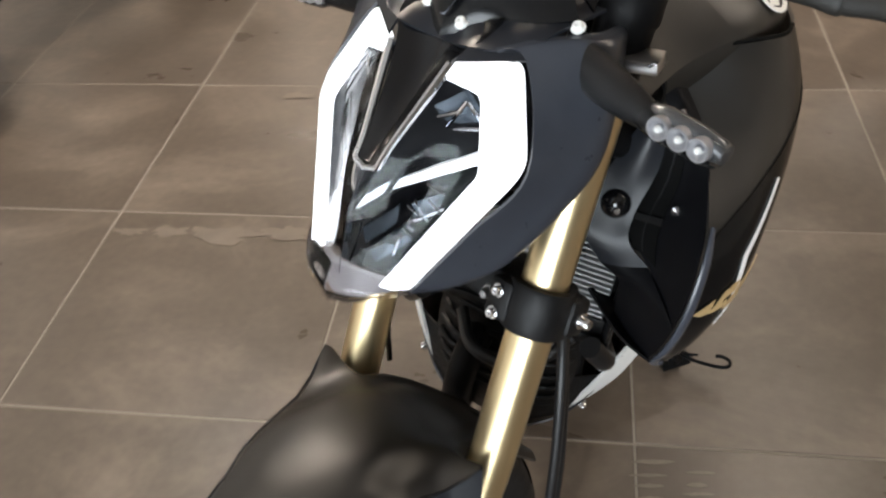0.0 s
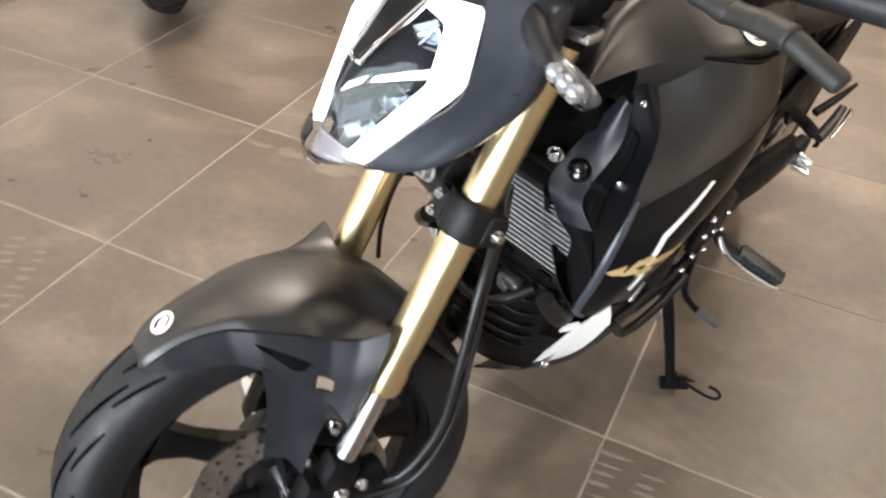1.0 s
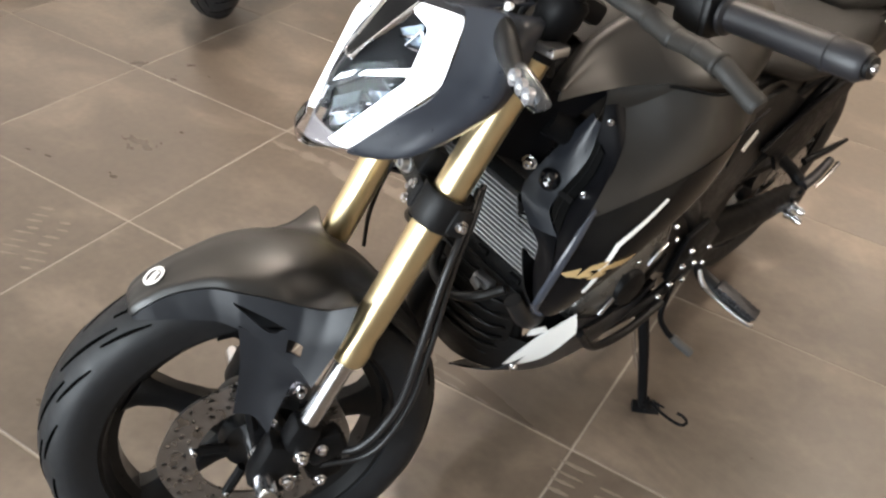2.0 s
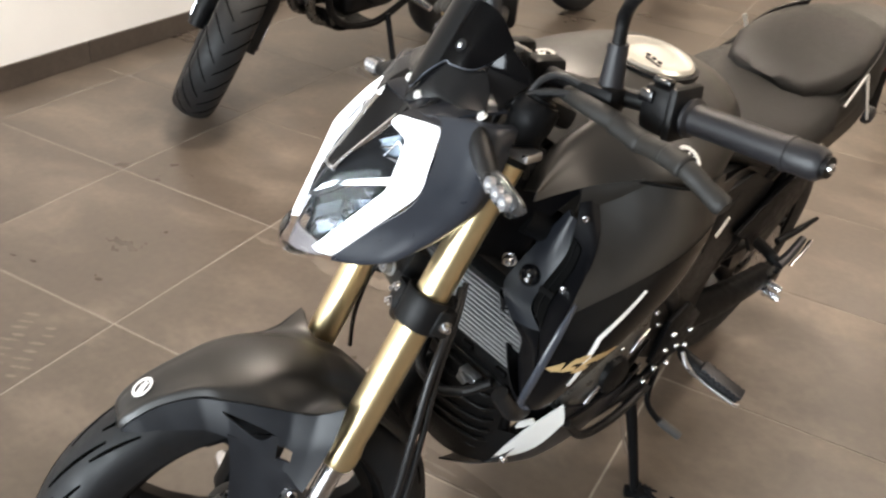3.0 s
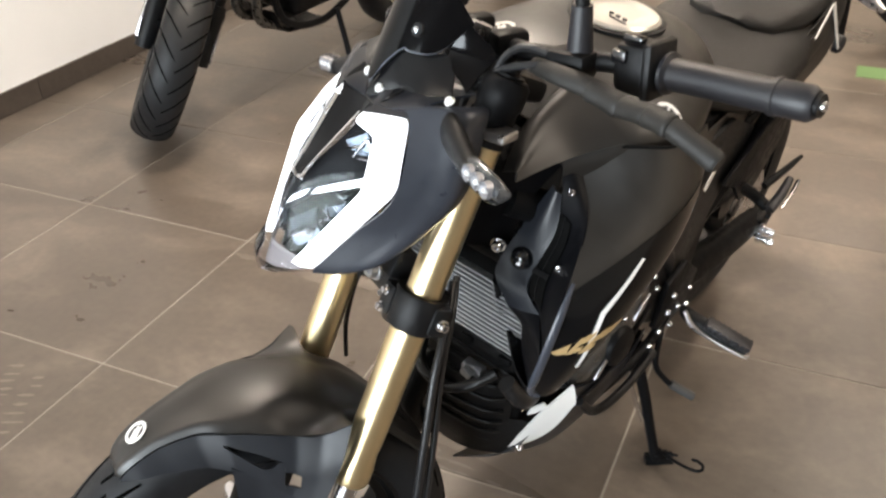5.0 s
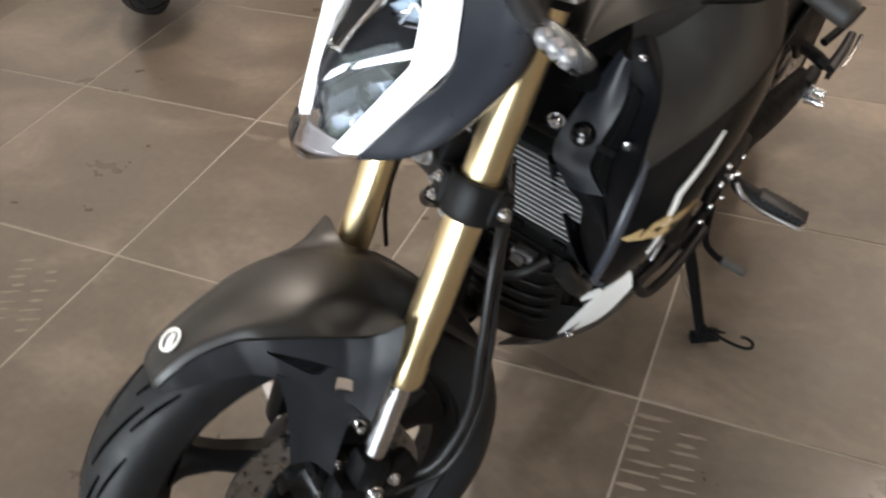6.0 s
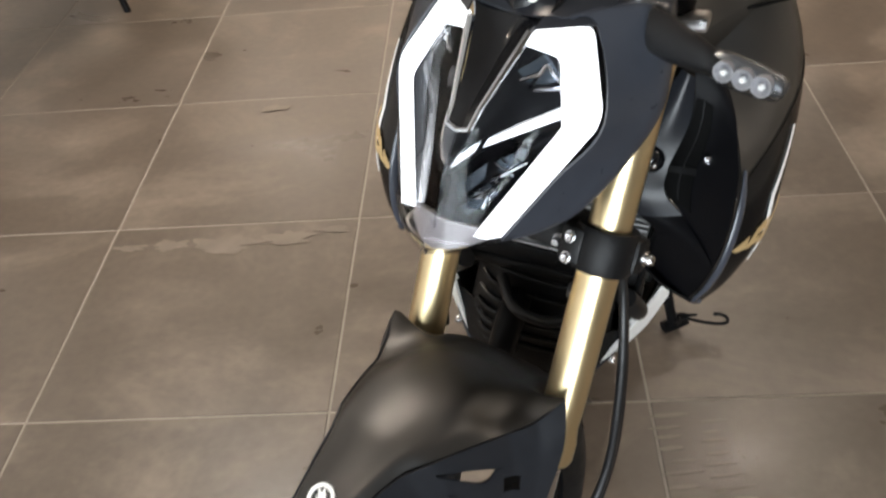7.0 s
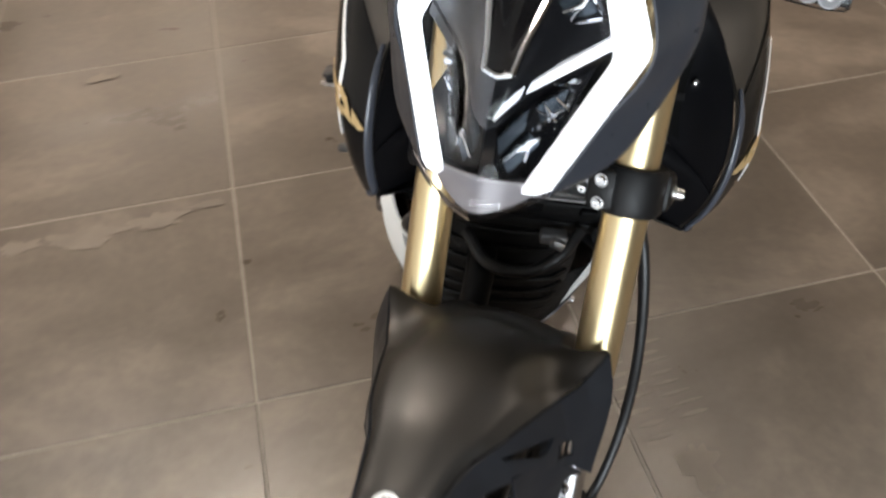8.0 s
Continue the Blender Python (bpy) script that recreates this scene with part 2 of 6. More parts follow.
def rings(sec, bm=None, caps=True):
    """Skin closed sections (all of one length) into a solid."""
    bm = bm or bmesh.new()
    vs = [[bm.verts.new(p) for p in r] for r in sec]
    n = len(vs[0])
    for a, b in zip(vs, vs[1:]):
        for i in range(n):
            bm.faces.new((a[i], a[(i + 1) % n], b[(i + 1) % n], b[i]))
    if caps:
        bm.faces.new(vs[0][::-1])
        bm.faces.new(vs[-1])
    return bm


def basis(d):
    d = d.normalized()
    a = d.orthogonal().normalized()
    return a, d.cross(a)


def tube(pts, r, seg=14, n=None, bm=None, flat=1.0):
    """A round bar along a smooth curve; r is a number or one per point."""
    pts = [Vector(p) for p in pts]
    rs = r if isinstance(r, (list, tuple)) else [r] * len(pts)
    rv = [V(q, 0, 0) for q in rs]
    n = n or max(2, (len(pts) - 1) * 8 if len(pts) > 2 else 1)
    out = []
    side = None
    for i in range(n + 1):
        t = i / n
        p = catmull(pts, t)
        d = catmull(pts, min(t + 0.01, 1)) - catmull(pts, max(t - 0.01, 0))
        d.normalize()
        if side is None:
            side, _ = basis(d)
        side = (side - d * side.dot(d)).normalized()
        up = d.cross(side)
        q = catmull(rv, t).x
        out.append([p + (side * math.cos(a) + up * math.sin(a) * flat) * q for a in [2 * math.pi * k / seg for k in range(seg)]])
    return rings(out, bm)


def lathe(profile, at, axis, seg=28, bm=None, caps=True):
    """Turn (radius, height) pairs about an axis through at."""
    at, axis = Vector(at), Vector(axis).normalized()
    a, b = basis(axis)
    sec = [[at + axis * h + (a * math.cos(w) + b * math.sin(w)) * r for w in [2 * math.pi * k / seg for k in range(seg)]] for r, h in profile]
    return rings(sec, bm, caps)


def block(c, s, bev=0.004, rot=None, bm=None, seg=2):
    """A rounded block about c."""
    t = bmesh.new()
    bmesh.ops.create_cube(t, size=1.0)
    bmesh.ops.scale(t, vec=s, verts=t.verts)
    if bev:
        bmesh.ops.bevel(t, geom=t.edges[:], offset=min(bev, min(s) * 0.45), segments=seg, affect="EDGES", profile=0.5)
    m = Matrix.Translation(c) @ (rot or Matrix.Identity(4))
    bmesh.ops.transform(t, matrix=m, verts=t.verts)
    if bm is None:
        return t
    return merge(bm, t)


def merge(bm, other):
    vs = {v: bm.verts.new(v.co) for v in other.verts}
    for f in other.faces:
        bm.faces.new([vs[v] for v in f.verts])
    other.free()
    return bm


def slab(poly, depth, bev=0.0, bm=None):
    """A plate: a polygon of points pushed along the vector depth."""
    t = bmesh.new()
    depth = Vector(depth)
    a = [t.verts.new(Vector(p)) for p in poly]
    b = [t.verts.new(Vector(p) + depth) for p in poly]
    n = len(a)
    t.faces.new(a[::-1])
    t.faces.new(b)
    for i in range(n):
        t.faces.new((a[i], a[(i + 1) % n], b[(i + 1) % n], b[i]))
    bmesh.ops.recalc_face_normals(t, faces=t.faces[:])
    if bev:
        bmesh.ops.bevel(t, geom=t.edges[:], offset=bev, segments=2, affect="EDGES", profile=0.5)
    if bm is None:
        return t
    return merge(bm, t)


def part(name, bm, material, parent=None, label="", m=None, smooth=40):
    me = bpy.data.meshes.new(name)
    bmesh.ops.recalc_face_normals(bm, faces=bm.faces[:])
    bm.to_mesh(me)
    bm.free()
    me.materials.append(material)
    if smooth:
        me.shade_smooth()
        me.set_sharp_from_angle(angle=radians(smooth))
    ob = new(name, me)
    if parent:
        ob.parent = parent
    if m is not None:
        ob.matrix_basis = m
    return tagged(ob, label)


def bolt(name, at, axis, r, h, material, parent, label="", m=None):
    """A domed socket screw with a washer."""
    bm = lathe([(r * 1.35, 0), (r * 1.35, h * 0.2), (r, h * 0.2), (r, h * 0.75), (r * 0.8, h), (r * 0.45, h), (r * 0.42, h * 0.6), (r * 0.02, h * 0.58)], at, axis, 14)
    return part(name, bm, material, parent, label, m)


# ---- room ----
def room():
    g = 0.6
    grout = part("floor", block((1.7, 0.6, -0.0514), (6.6, 11.2, 0.1), 0), M_GROUT, None, "brown clouded porcelain floor tiles with pale joints", smooth=0)
    tagged(grout, "", "floor", "", "structure")
    w = 0.15
    for name, c, s, mt, text in (
        ("wall_west", (ROOM_X0 - w / 2, 0.6, ROOM_H / 2), (w, ROOM_Y1 - ROOM_Y0 + 2 * w, ROOM_H), M_WALL, "plain white painted showroom wall"),
        ("wall_east", (ROOM_X1 + w / 2, 0.6, ROOM_H / 2), (w, ROOM_Y1 - ROOM_Y0 + 2 * w, ROOM_H), M_WALL3, "unseen pale wall that throws sheen onto the tank"),
        ("wall_north", ((ROOM_X0 + ROOM_X1) / 2, ROOM_Y1 + w / 2, ROOM_H / 2), (ROOM_X1 - ROOM_X0, w, ROOM_H), M_WALL3, "unseen pale wall that throws sheen onto the tank"),
    ):
        tagged(part(name, block(c, s, 0), mt, None, text, smooth=0), "", "wall", "", "structure")
    x0, x1, z0, z1 = WINDOW
    bm = block(((ROOM_X0 + x0) / 2, ROOM_Y0 - w / 2, ROOM_H / 2), (x0 - ROOM_X0, w, ROOM_H), 0)
    block(((x1 + ROOM_X1) / 2, ROOM_Y0 - w / 2, ROOM_H / 2), (ROOM_X1 - x1, w, ROOM_H), 0, bm=bm)
    block(((x0 + x1) / 2, ROOM_Y0 - w / 2, z0 / 2), (x1 - x0, w, z0), 0, bm=bm)
    block(((x0 + x1) / 2, ROOM_Y0 - w / 2, (z1 + ROOM_H) / 2), (x1 - x0, w, ROOM_H - z1), 0, bm=bm)
    tagged(part("wall_south", bm, M_WALL2, None, "plain warm grey wall round the shop window", smooth=0), "", "wall", "", "structure")
    win = tagged(new("window_1"), "wide shop window in a slim dark frame", "window", "", "structure")
    n = 4
    for k in range(n + 1):
        part("window_frame", block((x0 + (x1 - x0) * k / n, ROOM_Y0 - .10, (z0 + z1) / 2), (.05, .06, z1 - z0), .004), M_PLAST, win)
    for k in range(n):
        pane = part("pane", block((x0 + (x1 - x0) * (k + .5) / n, ROOM_Y0 - .11, (z0 + z1) / 2), ((x1 - x0) / n - .05, .008, z1 - z0), 0), M_LENS, win, smooth=0)
        pane.visible_shadow = False
    tagged(part("ceiling", block((1.7, 0.6, ROOM_H + 0.06), (6.5, 11.1, 0.1), 0), M_CEIL, None, "plain light painted showroom ceiling", smooth=0), "", "ceiling", "", "structure")
    skirt = tagged(new("baseboard"), "dark brown tile skirting along the white wall", "baseboard", "", "structure")
    k = 0
    y = ROOM_Y0
    while y < ROOM_Y1 - 0.01:
        part("skirting_tile", block((ROOM_X0 + 0.006, y + 0.3, 0.047), (0.012, 0.596, 0.09), 0.0015), M_SKIRT, skirt, smooth=0)
        y += g
    return grout


def ceiling_lamps():
    for x, y, watts, spread, col, width in LAMPS:
        lamp = tagged(new("ceiling_light"), "unseen round light set flush in the ceiling" if width > .3 else "unseen small round downlight set in the ceiling", "ceiling light", "lights in the ceiling")
        lamp.location = (x, y, ROOM_H)
        r = width / 2
        part("frame", lathe([(r + .005, .0), (r + .03, 0), (r + .028, -.012), (r + .01, -.016), (r + .005, -.012)], (0, 0, .012), (0, 0, 1), 48), M_SILVER, lamp)
        part("diffuser", lathe([(.001, -.002), (r + .006, -.002), (r + .006, .006), (.001, .006)], (0, 0, .004), (0, 0, 1), 48), M_PANEL, lamp, smooth=0)
        data = bpy.data.lights.new("downlight", "AREA")
        data.shape, data.size, data.energy, data.color = "DISK", width, watts, col
        data.spread = radians(spread)
        new("downlight", data).location = (x, y, ROOM_H - 0.02)


floor = room()
ceiling_lamps()


# ---- the motorcycle: x to its left, y to its rear, z up, leaning on its stand ----
BIKE = pose(0.917, -0.788, 0, 0, 9.4, -15)
RAKE, STEER_ANGLE, HEAD_Z = radians(24.4), -27, 0.912
KING = V(0, math.sin(RAKE), math.cos(RAKE))
AHEAD = V(0, -math.cos(RAKE), math.sin(RAKE))
STEER = Matrix.Translation((0, 0, HEAD_Z)) @ Matrix.Rotation(radians(STEER_ANGLE), 4, KING) @ Matrix.Translation((-0.014, 0, 0))
LAMP = STEER @ Matrix.Translation((-0.016, 0, 0)) @ Matrix.Rotation(radians(4.5), 4, "Z")
LAMP = LAMP @ Matrix.Translation((0.0073, -0.2, -0.03)) @ Matrix.Rotation(radians(1.0), 4, "Z") @ Matrix.Rotation(radians(5.1), 4, "Y") @ Matrix.Translation((0, 0.2, 0.03))
HUB = V(0, -0.344, -0.613)          # front axle in the steering's own axes


def fork_at(x, s, off=0.035):
    """A point beside the steering axis: s metres down it, off ahead of it."""
    return V(x, 0, 0) + AHEAD * off - KING * s


bike = tagged(new("motorcycle"), "matte black naked motorcycle with gold fork, on its side stand", "motorcycle")
bike.matrix_basis = BIKE


def tyre_point(c, R, W, rim_r, a, w, lift=0.0):
    """Where angle a round the wheel and w (-1 to 1) across it lie on the tyre."""
    q = w * radians(118)
    h = (math.cos(q) - math.cos(radians(118))) / (1 - math.cos(radians(118)))
    r = rim_r + (R - rim_r) * h ** 0.8 + lift * math.cos(q)
    return c + V(math.sin(q) * W / 2 * (1 - 0.06 * abs(w)) + lift * math.sin(q), -math.cos(a) * r, math.sin(a) * r)


def tyre_mesh(c, R, W, n, m, rim_r):
    """Round-shouldered tyre carcass."""
    bm = bmesh.new()
    rows = [[bm.verts.new(tyre_point(c, R, W, rim_r, 2 * math.pi * i / n, -1 + 2 * j / m)) for j in range(m + 1)] for i in range(n)]
    for i in range(n):
        a, b = rows[i], rows[(i + 1) % n]
        for j in range(m):
            bm.faces.new((a[j], a[j + 1], b[j + 1], b[j]))
        bm.faces.new((a[m], a[0], b[0], b[m]))
    return bm


ROAD = ((0.10, 0.27, 21, 0.0028), (0.33, 0.47, 15, 0.0025))      # from w, to w, degrees run, half width
BLOCK = ((0.03, 0.40, 11, 0.0026), (0.30, 0.68, 9, 0.0030))


def tread(parent, c, R, W, rim_r, count, kinds):
    """Tread grooves, one piece each, every one a turned copy of its kind: dark strips whose colour holds the cut's
    shade.
    """
    for s in (1, -1):
        for k, (w0, w1, run, half) in enumerate(kinds):
            bm = bmesh.new()
            n = 8
            edge = []
            for i in range(n + 1):
                t = i / n
                a, w = radians(run) * (t - .5), s * (w0 + (w1 - w0) * t)
                p, q = tyre_point(c, R, W, rim_r, a, w), tyre_point(c, R, W, rim_r, a + .01 * (1 if run > 0 else -1), w + s * .01 * (w1 - w0) / abs(radians(run)))
                nrm = (tyre_point(c, R, W, rim_r, a, w, .01) - p).normalized()
                sd = nrm.cross((q - p).normalized()) * half * (0.35 + 0.65 * math.sin(math.pi * min(max(t, .06), .94)) ** .5)
                edge.append([p - sd - nrm * .001, p - sd + nrm * .0005, p + sd + nrm * .0005, p + sd - nrm * .001])
            rings(edge, bm)
            bmesh.ops.translate(bm, vec=-c, verts=bm.verts)
            bmesh.ops.recalc_face_normals(bm, faces=bm.faces[:])
            me = bpy.data.meshes.new("groove")
            bm.to_mesh(me)
            bm.free()
            me.materials.append(M_GROOVE_SHADE)
            for i in range(count):
                g = new("groove", me)
                g.parent = parent
                g.matrix_basis = Matrix.Translation(c) @ Matrix.Rotation(2 * math.pi * (i + (.5 if s < 0 else 0) + .45 * k) / count, 4, "X")


def spoked_wheel(c, r_out, half, spokes, twist, width, paint, parent, label="", m=None, name="front_wheel"):
    """Cast wheel: the rim, with its hub and spokes as parts."""
    prof = [(r_out, half), (r_out - 0.012, half), (r_out - 0.02, half * 0.55), (r_out - 0.034, half * 0.4), (r_out - 0.034, -half * 0.4), (r_out - 0.02, -half * 0.55), (r_out - 0.012, -half), (r_out, -half), (r_out - 0.004, 0)]
    w = part(name, lathe(prof + prof[:1], c, (1, 0, 0), 64, None, False), paint, parent, label, m)
    part("hub", lathe([(0.02, 0.05), (0.045, 0.05), (0.05, 0.03), (0.042, 0), (0.05, -0.03), (0.045, -0.05), (0.02, -0.05)], c, (1, 0, 0), 28), paint, w)
    for k in range(spokes):
        a = 2 * math.pi * k / spokes + twist
        er, et = V(0, -math.cos(a), math.sin(a)), V(0, math.sin(a), math.cos(a))
        sec = []
        for r, hw, hx, sh in ((0.035, width * 0.62, 0.028, 0), (0.08, width * 0.42, 0.019, 0.004), (0.13, width * 0.36, 0.016, 0.006), (r_out - 0.05, width * 0.5, 0.018, 0.004), (r_out - 0.03, width * 0.8, 0.024, 0)):
            o = c + er * r + et * sh
            sec.append([o + et * hw * y + V(hx * x, 0, 0) for x, y in ((1, -0.55), (1, 0.55), (0.6, 1), (-0.6, 1), (-1, 0.55), (-1, -0.55), (-0.6, -1), (0.6, -1))])
        part("spoke", rings(sec), paint, w)
    return w


def drilled_disc(c, x, r0, r1, holes=12, rows=2):
    """A brake disc with its rows of holes, cut as a wavy ring."""
    bm = bmesh.new()
    n, k = 240, 16
    grid = []
    for i in range(n):
        a = 2 * math.pi * i / n
        er = V(0, -math.cos(a), math.sin(a))
        edge = r1 * (1 + 0.012 * math.cos(a * 8))
        grid.append([c + V(x, 0, 0) + er * (r0 + (edge - r0) * j / k) for j in range(k + 1)])
    vt = [[bm.verts.new(p + V(0.0022, 0, 0)) for p in row] for row in grid]
    vb = [[bm.verts.new(p - V(0.0022, 0, 0)) for p in row] for row in grid]

    def solid(i, j):
        r = r0 + (r1 - r0) * (j + .5) / k
        for f, shift in ((.30, 0), (.55, 3), (.80, 6)):
            h = r0 + (r1 - r0) * f
            turn = ((i + .5 - shift) % 10) - 5
            if math.hypot(turn * 2 * math.pi / n * r, r - h) < .0042:
                return False
        return True
    for i in range(n):
        q = (i + 1) % n
        for j in range(k):
            if solid(i, j):
                bm.faces.new((vt[i][j], vt[i][j + 1], vt[q][j + 1], vt[q][j]))
                bm.faces.new((vb[i][j], vb[q][j], vb[q][j + 1], vb[i][j + 1]))
        bm.faces.new((vt[i][k], vb[i][k], vb[q][k], vt[q][k]))
        bm.faces.new((vt[i][0], vt[q][0], vb[q][0], vb[i][0]))
    return bm


def front_wheel():
    w = spoked_wheel(HUB, 0.218, 0.042, 5, 0.55, 0.05, M_RIM, bike, "black cast spoked front wheel", STEER)
    part("tyre", tyre_mesh(HUB, 0.286, 0.112, 144, 32, 0.212), M_RUBBER, w, "grooved black road tyre", smooth=50)
    tread(w, HUB, 0.286, 0.112, 0.212, 17, ROAD)
    part("brake_disc", drilled_disc(HUB, 0.062, 0.085, 0.135), M_DISC, w, "drilled steel brake disc", smooth=0)
    for k in range(5):
        a = 2 * math.pi * k / 5 + 0.2
        er = V(0, -math.cos(a), math.sin(a))
        part("disc_carrier", tube([HUB + V(0.058, 0, 0) + er * 0.04, HUB + V(0.062, 0, 0) + er * 0.09], 0.008, 8), M_CAST, w)
    for k in range(5):
        a = 2 * math.pi * k / 5 + 0.2
        bolt("disc_bolt", HUB + V(0.064, -math.cos(a) * 0.088, math.sin(a) * 0.088), (1, 0, 0), 0.005, 0.006, M_STEEL, w)
    part("axle", lathe([(0.004, 0.155), (0.013, 0.155), (0.015, 0.148), (0.015, -0.148), (0.013, -0.155), (0.004, -0.155)], HUB, (1, 0, 0), 20), M_STEEL, w)


def fork():
    for sx in (1, -1):
        x = 0.101 * sx
        leg = part("fork_leg", lathe([(0.0225, -0.02), (0.0225, -0.215), (0.0228, -0.40), (0.0225, -0.425), (0.0215, -0.44), (0.0235, -0.455), (0.0245, -0.46), (0.0245, -0.478), (0.0225, -0.484), (0.016, -0.485)], fork_at(x, 0), KING, 40), M_GOLD, bike, "gold anodised upside-down fork tube", STEER)
        part("slider", lathe([(0.0150, -0.47), (0.0150, -0.66)], fork_at(x, 0), KING, 28), M_STEEL, leg, "bright steel slider")
        bm = block(fork_at(x, 0.68, 0.048), (0.045, 0.06, 0.085), 0.012, Matrix.Rotation(RAKE * -1, 4, "X"))
        block(fork_at(x, 0.625, 0.036), (0.044, 0.046, 0.06), 0.014, Matrix.Rotation(RAKE * -1, 4, "X"), bm)
        part("axle_clamp", bm, M_CAST, leg, "black cast axle clamp")
        for s in (0.645, 0.69):
            bolt("pinch_bolt", fork_at(x + 0.022 * sx, s, 0.03), (sx, 0, 0), 0.0085, 0.012, M_STEEL, leg)
    # lower yoke: two clamps joined by a bridge
    clamps = []
    for sx in (1, -1):
        bm = lathe([(0.023, -0.212), (0.031, -0.212), (0.033, -0.216), (0.033, -0.254), (0.031, -0.258), (0.023, -0.258)], fork_at(0.101 * sx, 0), KING, 32)
        clamps.append(bm)
    yoke = part("lower_yoke", block(fork_at(0, 0.237, 0.012), (0.18, 0.07, 0.04), 0.012, Matrix.Rotation(-RAKE, 4, "X")), M_PLAST, bike, "black cast lower fork yoke", STEER)
    for sx, bm in zip((1, -1), clamps):
        part("clamp", bm, M_PLAST, yoke)
        part("clamp_ear", block(fork_at(0.122 * sx, 0.235, 0.020), (0.034, 0.028, 0.040), 0.008, Matrix.Rotation(-RAKE, 4, "X")), M_PLAST, yoke)
        part("clamp_ear", block(fork_at(0.080 * sx, 0.235, 0.060), (0.028, 0.02, 0.040), 0.006, Matrix.Rotation(-RAKE, 4, "X")), M_PLAST, yoke)
    for sx in (1, -1):
        for s in (0.226, 0.248):
            bolt("yoke_bolt", fork_at(0.080 * sx, s, 0.071), AHEAD, 0.0045, 0.006, M_STEEL, yoke)
        bolt("yoke_bolt", fork_at(0.139 * sx, 0.235, 0.020), (sx, 0, 0), 0.006, 0.010, M_STEEL, yoke)
    # upper yoke with the fork caps
    bm = bmesh.new()
    for sx in (1, -1):
        lathe([(0.016, -0.024), (0.0245, -0.022), (0.025, 0.022), (0.0275, 0.026), (0.0275, 0.050), (0.023, 0.056)], fork_at(0.101 * sx, 0), KING, 28, bm)
    block(fork_at(0, -0.05, 0.008), (0.19, 0.075, 0.03), 0.01, Matrix.Rotation(-RAKE, 4, "X"), bm)
    top = part("upper_yoke", bm, M_CAST, bike, "black cast upper yoke", STEER)
    for sx in (1, -1):
        part("fork_cap", lathe([(0.018, 0.052), (0.018, 0.060), (0.010, 0.062), (0.010, 0.068), (0.004, 0.069)], fork_at(0.101 * sx, 0), KING, 20), M_CAST, top)
    # bright bracket ahead of the tube, under the indicator
    for sx in (1, -1):
        part("lamp_bracket", block((0.128 * sx, -0.036, 0.014), (0.036, 0.028, 0.012), 0.003, Matrix.Rotation(radians(20 * sx), 4, "Z")), M_ALU, bike, "raw aluminium lamp bracket", STEER)


FENDER = [  # angle, centre radius, half-way x and r, crease x and r, dip beside the crease
    (57, .2840, .012, .2830, .022, .279, 0),
    (59, .2925, .014, .2910, .028, .285, 0),
    (63, .2985, .017, .2970, .033, .290, 0),
    (70, .3030, .021, .3015, .037, .293, 0),
    (79, .3070, .029, .3040, .048, .293, 0),
    (85, .3085, .037, .3045, .064, .2895, 0),
    (94, .3095, .046, .3045, .080, .2825, 0),
    (101, .3095, .049, .3040, .091, .2795, .004),
    (107, .3080, .050, .3020, .105, .288, .007),
    (112, .3055, .049, .2990, .119, .311, .008),
    (115, .3025, .048, .2960, .084, .291, 0),
    (125, .2970, .046, .2920, .076, .287, 0),
    (150, .2880, .044, .2860, .070, .281, 0),
]


def fender_point(x, ang, r):
    a = radians(ang)
    return (x, HUB.y - math.cos(a) * r, HUB.z + math.sin(a) * r)


